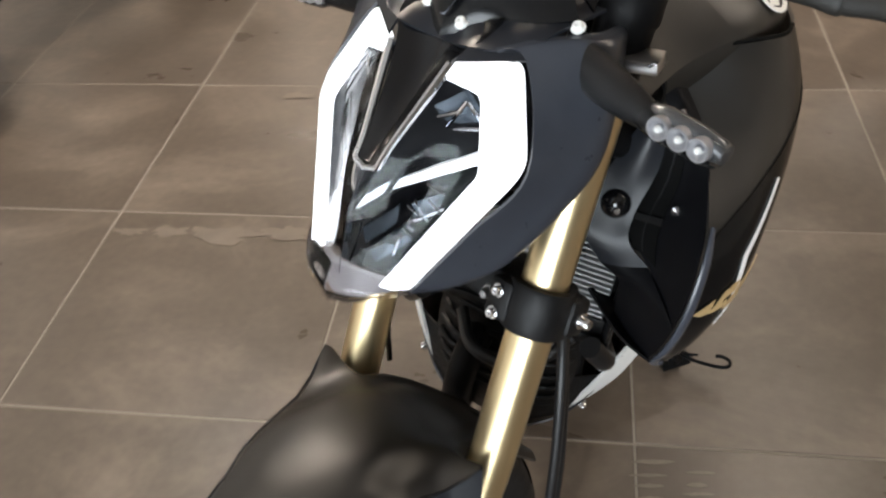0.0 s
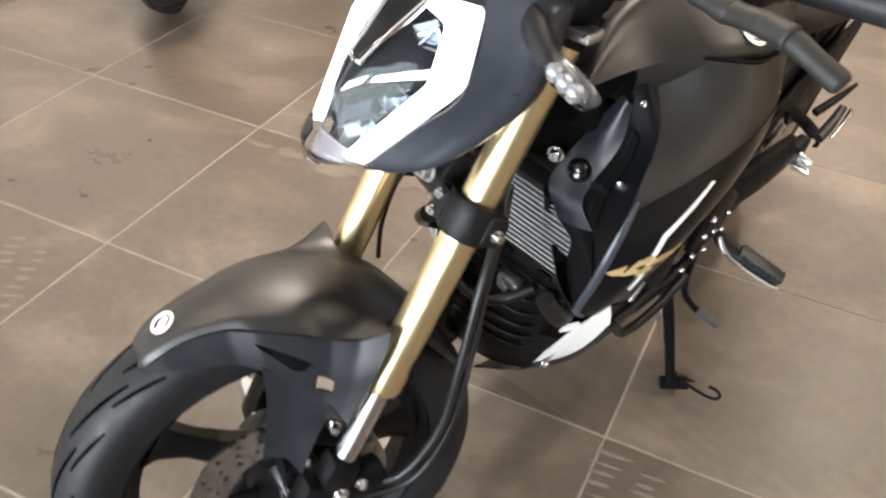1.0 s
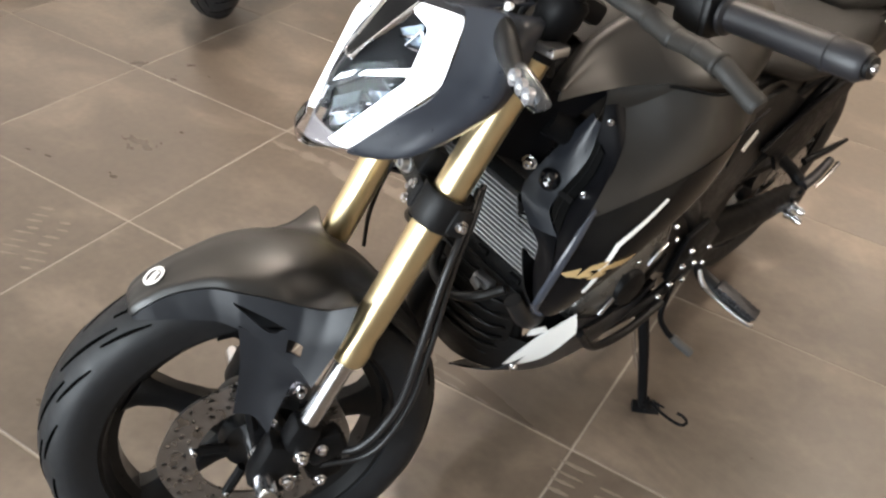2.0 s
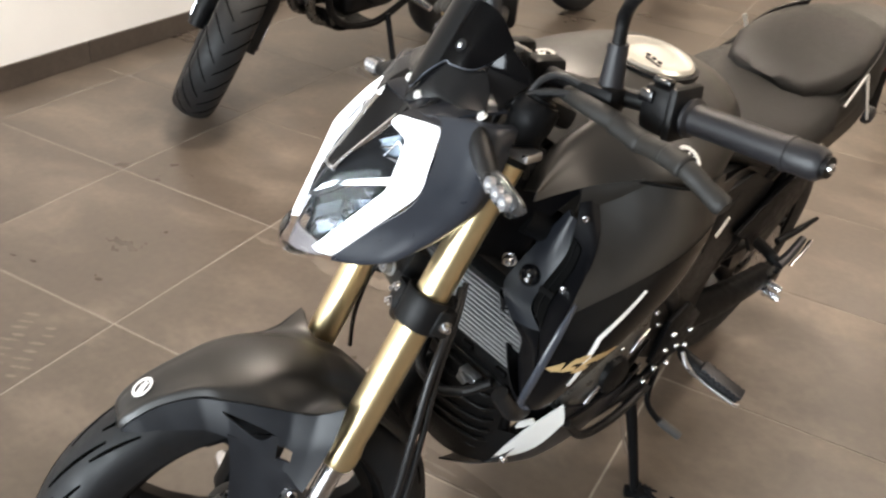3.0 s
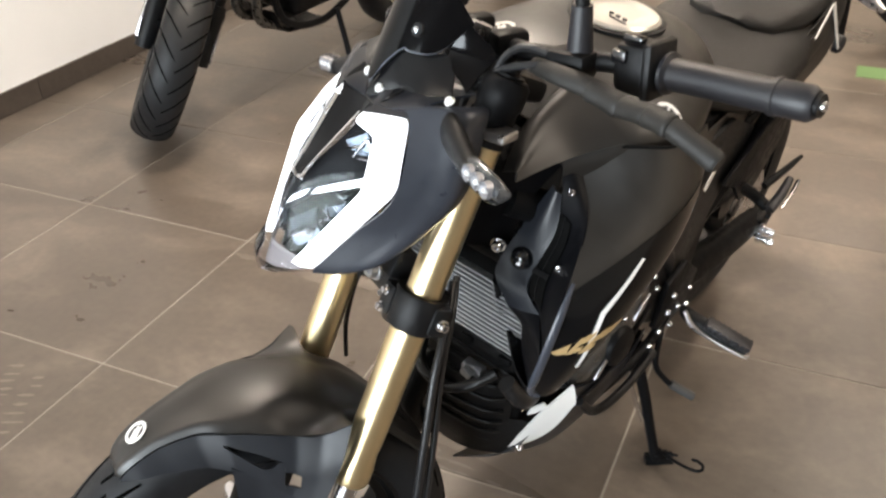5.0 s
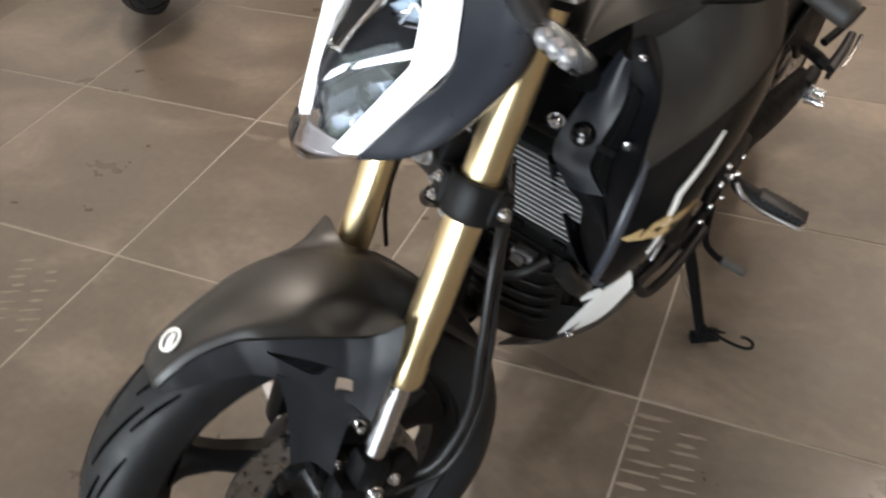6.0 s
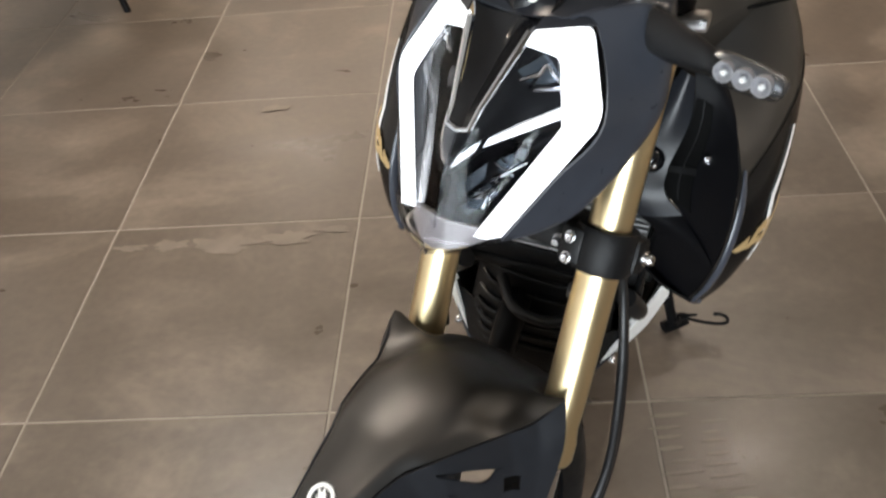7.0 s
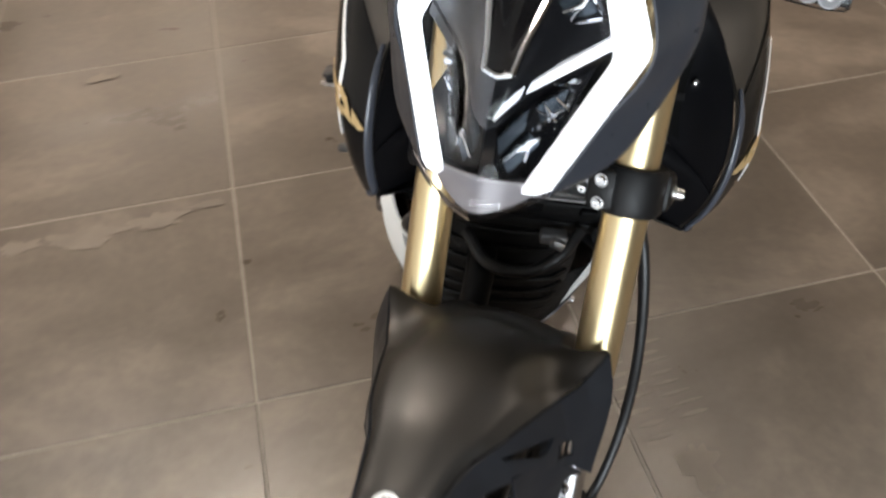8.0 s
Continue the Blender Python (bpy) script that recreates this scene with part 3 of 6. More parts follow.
def front_fender():
    rows = []
    for a, rc, xm, rm, xc, rcr, dip in FENDER:
        half = [(xm * .5, rc - (rc - rm) * .2), (xm, rm), ((xm + xc) / 2 + .002, (rm + rcr) / 2 + (.003 if not dip else -dip)), (xc, rcr)]
        line = [(-x, r) for x, r in half[::-1]] + [(0, rc)] + half
        rows.append([fender_point(x, a, r) for x, r in line])
    f = surface(rows)
    fen = part("front_fender", sheet(f, 60, 40, -0.003), M_MATTE, bike, "matte black sculpted front mudguard", STEER)
    def row(sx, *pts):
        return [fender_point(sx * x, a, r) for a, x, r in pts]
    crease = [(V(a, 0, 0), V(xc, rcr, 0)) for a, _, _, _, xc, rcr, _ in FENDER[:10]]

    def side_x(a, r):
        """How far out the flank stands at an angle and radius: it swells a little below the crease."""
        for (p, q), (p2, q2) in zip(crease, crease[1:]):
            if a <= p2.x or p2.x == 112:
                t = min(max((a - p.x) / (p2.x - p.x), 0), 1)
                e = q.lerp(q2, t)
                return e.x + .013 * math.sin(math.pi / 2 * min(1, max(0, (e.y - r) / .055)))

    def crease_r(a):
        for (p, q), (p2, q2) in zip(crease, crease[1:]):
            if a <= p2.x or p2.x == 112:
                return q.lerp(q2, min(max((a - p.x) / (p2.x - p.x), 0), 1)).y - .0012

    def flank(sx, tops, lows, nu=10, nv=24):
        """A piece of the flank between two lines of (angle, radius); radius None: the crease."""
        tp, lw = [V(a, crease_r(a) if r is None else r, 0) for a, r in tops], [V(a, r, 0) for a, r in lows]

        def g(u, v):
            q = catmull(tp, v).lerp(catmull(lw, v), u)
            return Vector(fender_point(sx * side_x(q.x, q.y), q.x, q.y))
        return sheet(g, nu, nv, -.003 * sx)

    for sx in (1, -1):
        # skirt below the crease, running on as a band under the notch
        part("skirt", flank(sx, ((57, None), (62, None), (70, None), (78, None), (84, None)), ((57, .272), (62, .266), (70, .257), (78, .249), (84, .240))), M_FLANK, fen, "satin graphite lower edge")
        part("skirt_arm", flank(sx, ((84, .2735), (86, .264), (89, .251), (92, .2405), (94.5, .2405), (96.5, .2475)), ((84, .240), (87, .234), (90, .227), (92.5, .219), (95, .212), (97, .206))), M_FLANK, fen, "satin graphite band under the notch")
        # flank above the notch, swelling out to the fork tube, with a small square opening
        part("flank", flank(sx, ((84, None), (90, None), (96.5, None), (102, None), (107, None), (112, None)), ((84, .2765), (88, .2665), (93, .2565), (97.5, .2475), (104, .238), (111.3, .236)), 12, 32), M_FLANK, fen, "satin graphite flank beside the fork tube")
        low = ((96.5, .2475), (98.0, .2465)), ((97, .206), (98.2, .2035))
        part("flank", flank(sx, low[0], low[1], 8, 4), M_FLANK, fen)
        part("flank", flank(sx, ((98.0, .2465), (100, .2435), (102.6, .240)), ((98.1, .2345), (100.2, .2335), (102.8, .2305)), 4, 8), M_FLANK, fen)
        part("flank", flank(sx, ((98.3, .2150), (100.4, .2145), (103.0, .2120)), ((98.2, .2035), (100.5, .1995), (103.2, .1950)), 4, 8), M_FLANK, fen)
        part("flank", flank(sx, ((102.6, .240), (107, .2375), (111.3, .236)), ((103.2, .195), (106.5, .186), (109.8, .178)), 8, 10), M_FLANK, fen)
        # guard plate down to the axle clamp
        g = [
            row(sx, (84, .076, .246), (92, .088, .226), (101, .104, .200), (109.5, .117, .176)),
            row(sx, (83, .078, .195), (90, .085, .185), (98, .096, .168)) + [(sx * .103, -.302, -.452)],
            row(sx, (79, .076, .145), (86, .080, .138), (94, .088, .128)) + [(sx * .098, -.322, -.505)],
            row(sx, (70, .075, .100), (78, .078, .096), (86, .083, .09)) + [(sx * .092, -.333, -.550)],
        ]
        part("fork_guard", sheet(g, 18, 14, 0.003 * -sx), M_FLANK, fen, "satin graphite fork guard")
        bolt("guard_bolt", (sx * .094, -.290, -.478), (sx, -.3, .1), .006, .014, M_STEEL, fen)
        bolt("guard_bolt", (sx * .091, -.325, -.535), (sx, -.2, 0), .004, .006, M_STEEL, fen)
    # round badge near the tip
    _, p, a, b, n = emblem(fen, f, 0.216, 0.5, 0.0155)
    badge_mark(fen, p, a, b, n, 0.0155)


def emblem(parent, f, u, v, r, m=None):
    """A white ring badge with a plain swept shape, lying on surface f."""
    p, n = f(u, v), normal_at(f, u, v)
    if n.z < 0:
        n = -n
    a = (f(u + .02, v) - f(u - .02, v)).normalized()
    b = n.cross(a)
    p = p + n * 0.0012
    bm = bmesh.new()
    sec = []
    for k in range(40):
        w = 2 * math.pi * k / 40
        d = a * math.cos(w) + b * math.sin(w)
        sec.append([p + d * r * .74, p + d * r, p + d * r + n * .001, p + d * r * .74 + n * .001])
    rings(sec + sec[:1], bm, False)
    badge = part("badge", bm, M_WHITE, parent, "round white badge", m)
    return badge, p, a, b, n


def badge_mark(parent, p, a, b, n, r, m=None):
    sh = [(-.70, -.30), (-.1, -.62), (.70, .15), (.30, .12), (.55, .58), (-.2, .10), (.05, .50)]
    return part("badge_mark", slab([p + a * x * r + b * y * r for x, y in sh], n * .001), M_WHITE, parent, "", m, smooth=0)


def rounded(p, cuts):
    """Line through p with its two inner corners rounded off."""
    out = [p[0]]
    for k in (1, 2):
        a = p[k] + (p[k - 1] - p[k]).normalized() * cuts[k - 1]
        b = p[k] + (p[k + 1] - p[k]).normalized() * cuts[k - 1]
        for t in (0, .2, .4, .6, .8, 1):
            out.append(a * (1 - t) ** 2 + p[k] * 2 * t * (1 - t) + b * t * t)
    return out + [p[3]]


def headlight():
    T_IN, T_OUT, MID, END = V(.0373, -.1678, .0386), V(.0768, -.1354, .0411), V(.1124, -.172, -.027), V(.0579, -.2469, -.1292)
    i_IN, i_OUT, i_MID, i_END = V(.0308, -.1716, .0255), V(.064, -.1672, .0209), V(.0856, -.1955, -.0294), V(.0374, -.2625, -.1271)

    def mx(p, s):
        return V(p[0] * s, p[1], p[2])

    def side(rows, s):
        return [[mx(p, s) for p in r] for r in rows]
    # shell round the lamp, both sides
    rows = [
        [(.0491, -.147, .0457), (.083, -.1136, .0547), (.1095, -.084, .0561), (.1104, -.052, .0521)],
        [(.0788, -.1325, .0423), (.1048, -.1089, .0476), (.1284, -.0883, .0457), (.1214, -.0572, .0411)],
        [(.114, -.169, -.0279), (.1281, -.1422, -.0286), (.1428, -.1125, -.0293), (.1334, -.0873, -.0321)],
        [(.0878, -.2075, -.0794), (.109, -.1788, -.0805), (.1285, -.1471, -.0788), (.1171, -.1169, -.0798)],
        [(.0606, -.2449, -.13), (.0873, -.2144, -.1256), (.109, -.1818, -.1146), (.1009, -.1466, -.1073)],
        [(.0552, -.2368, -.1415), (.0724, -.2191, -.139), (.0882, -.1914, -.1306), (.087, -.1514, -.1206)],
    ]
    lamp = part("headlight", sheet(rows, 30, 16, .003), M_SHELL, bike, "angular headlight in a satin graphite shell, lit", LAMP)
    part("shell_side", sheet(flip(rows), 30, 16, -.003), M_SHELL, lamp)
    part("shell_belly", sheet([[(-.0483, -.2327, -.136), (0, -.262, -.147), (.0483, -.2327, -.136)], [(-.0843, -.1913, -.1329), (0, -.2, -.15), (.0843, -.1913, -.1329)], [(-.0825, -.1213, -.121), (0, -.12, -.135), (.0825, -.1213, -.121)]], 10, 10, .003), M_SHELL, lamp)
    part("shell_top", sheet([[(-.0797, -.1275, .0444), (-.0369, -.1508, .0466), (0, -.14, .036), (.0369, -.1508, .0466), (.0797, -.1275, .0444)], [(-.0869, -.1096, .0571), (-.0366, -.1188, .0566), (0, -.122, .052), (.0366, -.1188, .0566), (.0869, -.1096, .0571)], [(-.102, -.0619, .0654), (-.0366, -.0708, .0656), (0, -.07, .062), (.0366, -.0708, .0656), (.102, -.0619, .0654)]], 10, 20, -.003), M_SATIN, lamp)
    for s in (1, -1):
        # black mask from the V down to the light bar, greyed on the far side for the lens reflection, and the lower
        # bowl
        mask = [[(0, -.231, -.038), (.0121, -.2291, -.0356), (.0197, -.1924, .0059), (.0309, -.1626, .033)],
                [(0, -.244, -.058), (.0128, -.2381, -.0516), (.0332, -.1966, -.011), (.0562, -.155, .0092)],
                [(0, -.254, -.078), (.0136, -.2441, -.0695), (.0435, -.1967, -.0362), (.0794, -.1734, -.0289)]]
        part("mask", sheet(side(mask, s), 12, 14, .002), M_SCOOP if s > 0 else M_LGREY, lamp, "black lamp mask" if s > 0 else "lamp mask greyed for the lens reflection")
        bowl = [[(.0052, -.244, -.078), (.0299, -.2085, -.0554), (.0781, -.1653, -.0351)],
                [(.0057, -.236, -.1), (.0278, -.1964, -.0857), (.0644, -.1691, -.0624)],
                [(.0062, -.254, -.134), (.0251, -.2362, -.1345), (.041, -.2366, -.1287)]]
        part("bowl", sheet(side(bowl, s), 12, 12, .002), M_SCOOP, lamp, "dark blue-grey lamp bowl")
        # day running strip: top, side and long lower arm, softly rounded at the corners
        outer = rounded((T_IN, T_OUT, MID, END), (.014, .014))
        inner = rounded((i_IN, i_OUT, i_MID, i_END), (.007, .007))
        dn = mx(V(-.30, .92, -.1), s) * .008
        sec = []
        for o, i in zip(outer, inner):
            o, i = mx(o, s), mx(i, s)
            sec.append([o, (o + i) / 2 - dn * .55, i, i + dn, o + dn])
        part("running_light", rings(sec), M_DRL, lamp, "lit white daytime running strip", smooth=50)
        brow = [[mx(T_IN + V(-.003, .003, -.001), s), mx(T_OUT + V(.002, .003, -.001), s)], [mx(V(.0369, -.1500, .0450), s), mx(V(.0797, -.1265, .0430), s)]]
        part("brow", sheet(brow, 4, 8, .002 * s), M_SATIN, lamp, "satin black brow over the strip")
        # silver edging of the V
        bm = bmesh.new()
        for p, q in (((0, -.234, -.04), (.0121, -.2321, -.0366)), ((.0121, -.2321, -.0366), (.0144, -.2181, -.0213)), ((.0144, -.2181, -.0213), (.0317, -.1646, .0351))):
            tube([mx(p, s), mx(q, s)], [.0030, .0044 if q[2] > 0 else .0030], 8, bm=bm)
        part("edging", bm, M_CHROME, lamp, "silver edging strip")
        # light bar in two lengths across the lens; on the far side it takes the lens reflection's grey
        bm = slab([mx(p, s) for p in ((.0262, -.2215, -.0462), (.0782, -.1738, -.0195), (.0796, -.1765, -.0290), (.0235, -.2275, -.0540))], mx((-.004, .006, -.002), s))
        slab([mx(p, s) for p in ((.0098, -.2420, -.0560), (.0225, -.2285, -.0470), (.0195, -.2340, -.0560), (.0052, -.2520, -.0690))], mx((-.004, .006, -.002), s), bm=bm)
        part("light_bar", bm, M_LBAR if s > 0 else M_LGREY, lamp, "lit white light bar" if s > 0 else "light bar greyed for the lens reflection", smooth=0)
        # upper lamp unit: dark pocket with thin chrome struts
        part("pocket", slab([mx(p, s) for p in ((.0338, -.1826, .0072), (.0492, -.1639, .0186), (.0656, -.1592, -.0061), (.0518, -.1769, -.0133))], mx((-.002, -.003, 0), s)), M_REFL, lamp, smooth=0)
        bm = bmesh.new()
        for p, q in (((.0394, -.1857, -.0104), (.0648, -.1652, -.0102)), ((.0432, -.1828, -.0081), (.0536, -.171, .0129)), ((.0536, -.171, .0129), (.0635, -.1641, -.0063)), ((.0365, -.1867, -.0006), (.0503, -.1749, .0046))):
            tube([mx(p, s), mx(q, s)], .0016, 6, bm=bm)
        part("upper_reflector", bm, M_CHROME, lamp, "thin chrome lamp struts")
        # lower lamp unit: slanted facets in the bowl
        bm = bmesh.new()
        for p0, p1, p2, p3 in (((.009, -.25, -.0879), (.0261, -.2224, -.0718), (.0257, -.2263, -.0881), (.0114, -.25, -.1037)),
                               ((.0134, -.2501, -.1076), (.0298, -.2264, -.0916), (.0389, -.2226, -.1028), (.02, -.2481, -.1211)),
                               ((.0323, -.2145, -.0713), (.0518, -.1949, -.0615), (.0493, -.2008, -.0798), (.0356, -.2165, -.0871))):
            slab([mx(p, s) for p in (p0, p1, p2, p3)], mx((-.002, .004, -.001), s), bm=bm)
        part("lower_reflector", bm, M_REFL, lamp, "faceted blue-grey reflector", smooth=0)
        bm = bmesh.new()
        for p, q in (((.0115, -.254, -.1097), (.0321, -.2285, -.0954)), ((.0321, -.2285, -.0954), (.0296, -.2364, -.1137)), ((.0374, -.2186, -.0849), (.0548, -.2009, -.0733))):
            tube([mx(p, s), mx(q, s)], .0015, 6, bm=bm)
        part("chrome_rib", bm, M_CHROME, lamp)
        # broken bright facets along the lower arm
        rng = random.Random(7)
        for k in range(9):
            t = k / 8
            c = V(.0572, -.197, -.055).lerp(V(.0289, -.2364, -.1057), t) + V(rng.uniform(-.006, .002), rng.uniform(-.004, .004), rng.uniform(-.004, .008))
            d1 = V(rng.uniform(-1, 1), rng.uniform(-.4, .4), rng.uniform(-1, 1)).normalized() * rng.uniform(.004, .009)
            d2 = V(rng.uniform(-1, 1), rng.uniform(-.4, .4), rng.uniform(-1, 1)).normalized() * rng.uniform(.002, .005)
            part("facet", slab([mx(p, s) for p in (c - d1 - d2, c + d1 - d2, c + d1 + d2, c - d1 + d2)], mx((0, .002, 0), s)), M_CHROME, lamp, smooth=0)
        # clear cover and smoked chin
        cover = [[(0, -.238, -.04), (.0146, -.2261, -.0253), (.0234, -.1905, .0102), (.0306, -.1686, .035)],
                 [(0, -.256, -.07), (.0211, -.2363, -.0545), (.0462, -.1968, -.0219), (.0705, -.1593, .0064)],
                 [(0, -.266, -.105), (.0222, -.2492, -.0957), (.0505, -.2148, -.0737), (.084, -.1874, -.0386)],
                 [(0, -.272, -.128), (.0162, -.2661, -.1294), (.0365, -.2545, -.1271), (.0625, -.2409, -.1228)]]
        cov = part("lens", sheet(side(cover, s), 10, 10, .0015), M_LENS, lamp, "clear lamp cover")
        cov.visible_shadow = False
        chin = [[(0, -.279, -.112), (.0234, -.2682, -.1166), (.0442, -.2576, -.1234), (.0577, -.2499, -.1273), (.0691, -.2391, -.1292)],
                [(0, -.29, -.132), (.0244, -.2812, -.1305), (.0451, -.2666, -.1318), (.0554, -.2558, -.132), (.0657, -.243, -.1315)],
                [(0, -.287, -.150), (.0212, -.2801, -.1455), (.038, -.2675, -.140), (.0491, -.2547, -.1368), (.0592, -.2409, -.1345)]]
        ch = part("chin", sheet(side(chin, s), 8, 10, .002), M_SMOKE, lamp, "smoky clear chin")
        ch.visible_shadow = False
    part("chin_core", sheet([[(-.0672, -.235, -.1294), (-.0342, -.2545, -.1233), (0, -.268, -.116), (.0342, -.2545, -.1233), (.0672, -.235, -.1294)], [(-.0571, -.2368, -.1335), (-.0266, -.2662, -.143), (0, -.278, -.148), (.0266, -.2662, -.143), (.0571, -.2368, -.1335)]], 8, 14, .003), M_CHIN, lamp, "grey lamp chin")
    # sunken nose between the arms of the V
    nose = [
        [(-.0122, -.2291, -.0366), (0, -.229, -.039), (.0122, -.2291, -.0366)],
        [(-.0187, -.1923, .0016), (0, -.19, -.014), (.0187, -.1923, .0016)],
        [(-.0309, -.1606, .033), (0, -.154, .01), (.0309, -.1606, .033)],
        [(-.043, -.1429, .0471), (0, -.134, .032), (.043, -.1429, .0471)],
        [(-.0465, -.1189, .0575), (0, -.121, .05), (.0465, -.1189, .0575)],
    ]
    part("nose", sheet(nose, 20, 12, .003), M_GLOSS, lamp, "gloss black sunken nose panel")
    for p in ((-.0265, -.1246, .0557), (.0145, -.1323, .0513), (.0971, -.0918, .059)):
        bolt("shell_bolt", p, (0, -.5, .85), .0045, .005, M_WHITE, lamp)


def cockpit():
    # small flyscreen, bowed, with a swept lower edge that drops to a point in the middle
    low = [(-.064, .126), (-.050, .097), (-.032, .096), (-.024, .098), (-.012, .080), (0, .057), (.012, .080), (.024, .098), (.032, .096), (.050, .097), (.064, .126)]
    top = [(-.060, .134), (-.048, .155), (-.036, .165), (-.024, .168), (-.012, .165), (0, .160), (.012, .165), (.024, .168), (.036, .165), (.048, .155), (.060, .134)]

    def bow(x, z):
        return V(x, -.137 + (z - .057) * .50 + 15 * x * x, z)

    def screen(u, v):
        p = catmull([V(x, z, 0) for x, z in low], v).lerp(catmull([V(x, z, 0) for x, z in top], v), u)
        return bow(p.x, p.y)
    scr = part("flyscreen", sheet(screen, 24, 60, .003), M_SCREEN, bike, "small gloss black flyscreen", LAMP)
    for x in (.03, -.03):
        n = (x * 14, -.75, .40)
        p = bow(x, .118)
        part("screen_bolt", lathe([(.0085, -.002), (.0085, .002), (.007, .004), (.0035, .004), (.003, .002)], p, n, 16), M_PLAST, scr)
        part("screen_screw", lathe([(.003, 0), (.003, .003), (.0005, .0035)], p + V(x * .04, -.002, .001), n, 10), M_STEEL, scr)
    # faceted shield the screen is screwed to: a front and a side plane on each half
    for s in (1, -1):
        face = [[(s * x, y, z) for x, y, z in r] for r in (
            [(0, -.131, .058), (.012, -.117, .081), (.026, -.100, .096), (.051, -.070, .096)],
            [(0, -.139, .050), (.026, -.122, .066), (.050, -.098, .076), (.073, -.072, .081)],
            [(0, -.144, .041), (.038, -.122, .050), (.066, -.108, .058), (.096, -.090, .064)])]
        part("screen_shield", sheet(face, 10, 16, .003 * s), M_FACET, scr, "black faceted shield")
        wingf = [[(s * x, y, z) for x, y, z in r] for r in (
            [(.064, -.047, .127), (.076, -.034, .110), (.087, -.022, .093)],
            [(.053, -.067, .096), (.072, -.054, .088), (.087, -.044, .079)],
            [(.074, -.073, .081), (.086, -.070, .073), (.098, -.072, .065)])]
        part("screen_wing", sheet(wingf, 10, 10, .003 * s), M_SCREEN, scr, "black side facet")
        # thin tube whose pale colour stands for the highlight on the lower edge
        part("screen_edge_glint", tube([screen(0, .5 + s * t) + V(0, -.0015, 0) for t in (.005, .1, .2, .3, .4, .49)], .0013, 8, 30), M_GLINT, scr)
    part("instrument", block((0, -.034, .098), (.07, .03, .036), .010, Matrix.Rotation(radians(-35), 4, "X")), M_PLAST, bike, "black instrument pod behind the flyscreen", STEER)
    # handlebar
    L = [(0, .026, .082), (.06, .026, .082), (.12, .034, .088), (.19, .072, .093), (.25, .095, .094), (.395, .139, .100)]
    bar = part("handlebar", tube([(-x, y, z) for x, y, z in L[:0:-1]] + L, .011, 16, 60), M_PLAST, bike, "black tubular handlebar", STEER)
    for s in (1, -1):
        part("bar_clamp", block((s * .04, .026, .075), (.03, .045, .05), .008), M_CAST, bar, "black bar clamp")
        a, b = V(s * .245, .094, .094), V(s * .392, .138, .0998)
        d = (b - a).normalized()
        part("grip", lathe([(.012, -.004), (.0215, -.004), (.0215, 0), (.0165, .003), (.0165, .110), (.0185, .111), (.0185, .116), (.0172, .117), (.0172, .146), (.013, .152), (.006, .153)], a, d, 24), M_GRIP, bar, "black rubber grip")
        bolt("bar_end", b + d * .002, d, .005, .005, M_STEEL, bar)
        bm = block(V(s * .215, .083, .094), (.052, .044, .056), .012, Matrix.Rotation(radians(17 * s), 4, "Z"))
        block(V(s * .232, .088, .096), (.012, .05, .06), .008, Matrix.Rotation(radians(17 * s), 4, "Z"), bm)
        part("switch_pod", bm, M_PLAST, bar, "black switch housing")
        part("switch", block((s * .212, .072, .125), (.024, .012, .008), .003, Matrix.Rotation(radians(17 * s), 4, "Z")), M_GLOSS, bar)
        part("switch_button", block((s * .208, .058, .108), (.018, .01, .014), .003, Matrix.Rotation(radians(17 * s), 4, "Z")), M_GLOSS, bar)
        # lever wrapped in foam
        part("lever", tube([(s * .120, .012, .082), (s * .165, .012, .084), (s * .212, .026, .079)], [.0095, .0115, .0120], 12, flat=.8), M_FOAM, bar, "lever wrapped in grey foam")
        for p, q, r in (((.206, .0245, .0785), (.252, .033, .0715), .0130), ((.248, .0325, .072), (.292, .034, .076), .0118), ((.288, .034, .076), (.322, .036, .0745), .0126), ((.318, .036, .075), (.372, .050, .054), .0108)):
            p, q = V(s * p[0], p[1], p[2]), V(s * q[0], q[1], q[2])
            part("foam_wrap", tube([p, p.lerp(q, .1), p.lerp(q, .5), p.lerp(q, .9), q], [r * .86, r * 1.03, r * .97, r * 1.04, r * .80], 12, 16, None, .82), M_FOAM, bar)
        part("lever_perch", block((s * .155, .036, .09), (.05, .035, .03), .008, Matrix.Rotation(radians(22 * s), 4, "Z")), M_CAST, bar)
        bm = tube([(s * .160, .042, .100), (s * .163, .040, .152)], [.0145, .011], 14)
        part("mirror_boot", bm, M_GRIP, bar, "ribbed rubber boot")
        part("mirror_stem", tube([(s * .163, .040, .148), (s * .164, .039, .166), (s * .166, .038, .180), (s * .176, .034, .192), (s * .20, .024, .208), (s * .27, -.004, .246)], [.0075, .0075, .0078, .0075, .0072, .007], 12), M_PLAST, bar, "bent black mirror stem")
    # cables from the controls
    for pts in ([(.15, .02, .09), (.10, -.02, .075), (.07, -.05, .03), (.05, -.02, -.06)], [(.16, .035, .09), (.11, .0, .10), (.09, -.02, .06), (.06, .01, -.05)], [(-.15, .02, .09), (-.10, -.02, .075), (-.07, -.05, .03), (-.05, -.02, -.06)]):
        part("cable", tube(pts, .0045, 8), M_HOSE, bar)
    part("key_barrel", lathe([(.014, 0), (.014, .02), (.010, .022), (.004, .022)], fork_at(0, -.075, .03), KING, 16), M_ALU, bar)


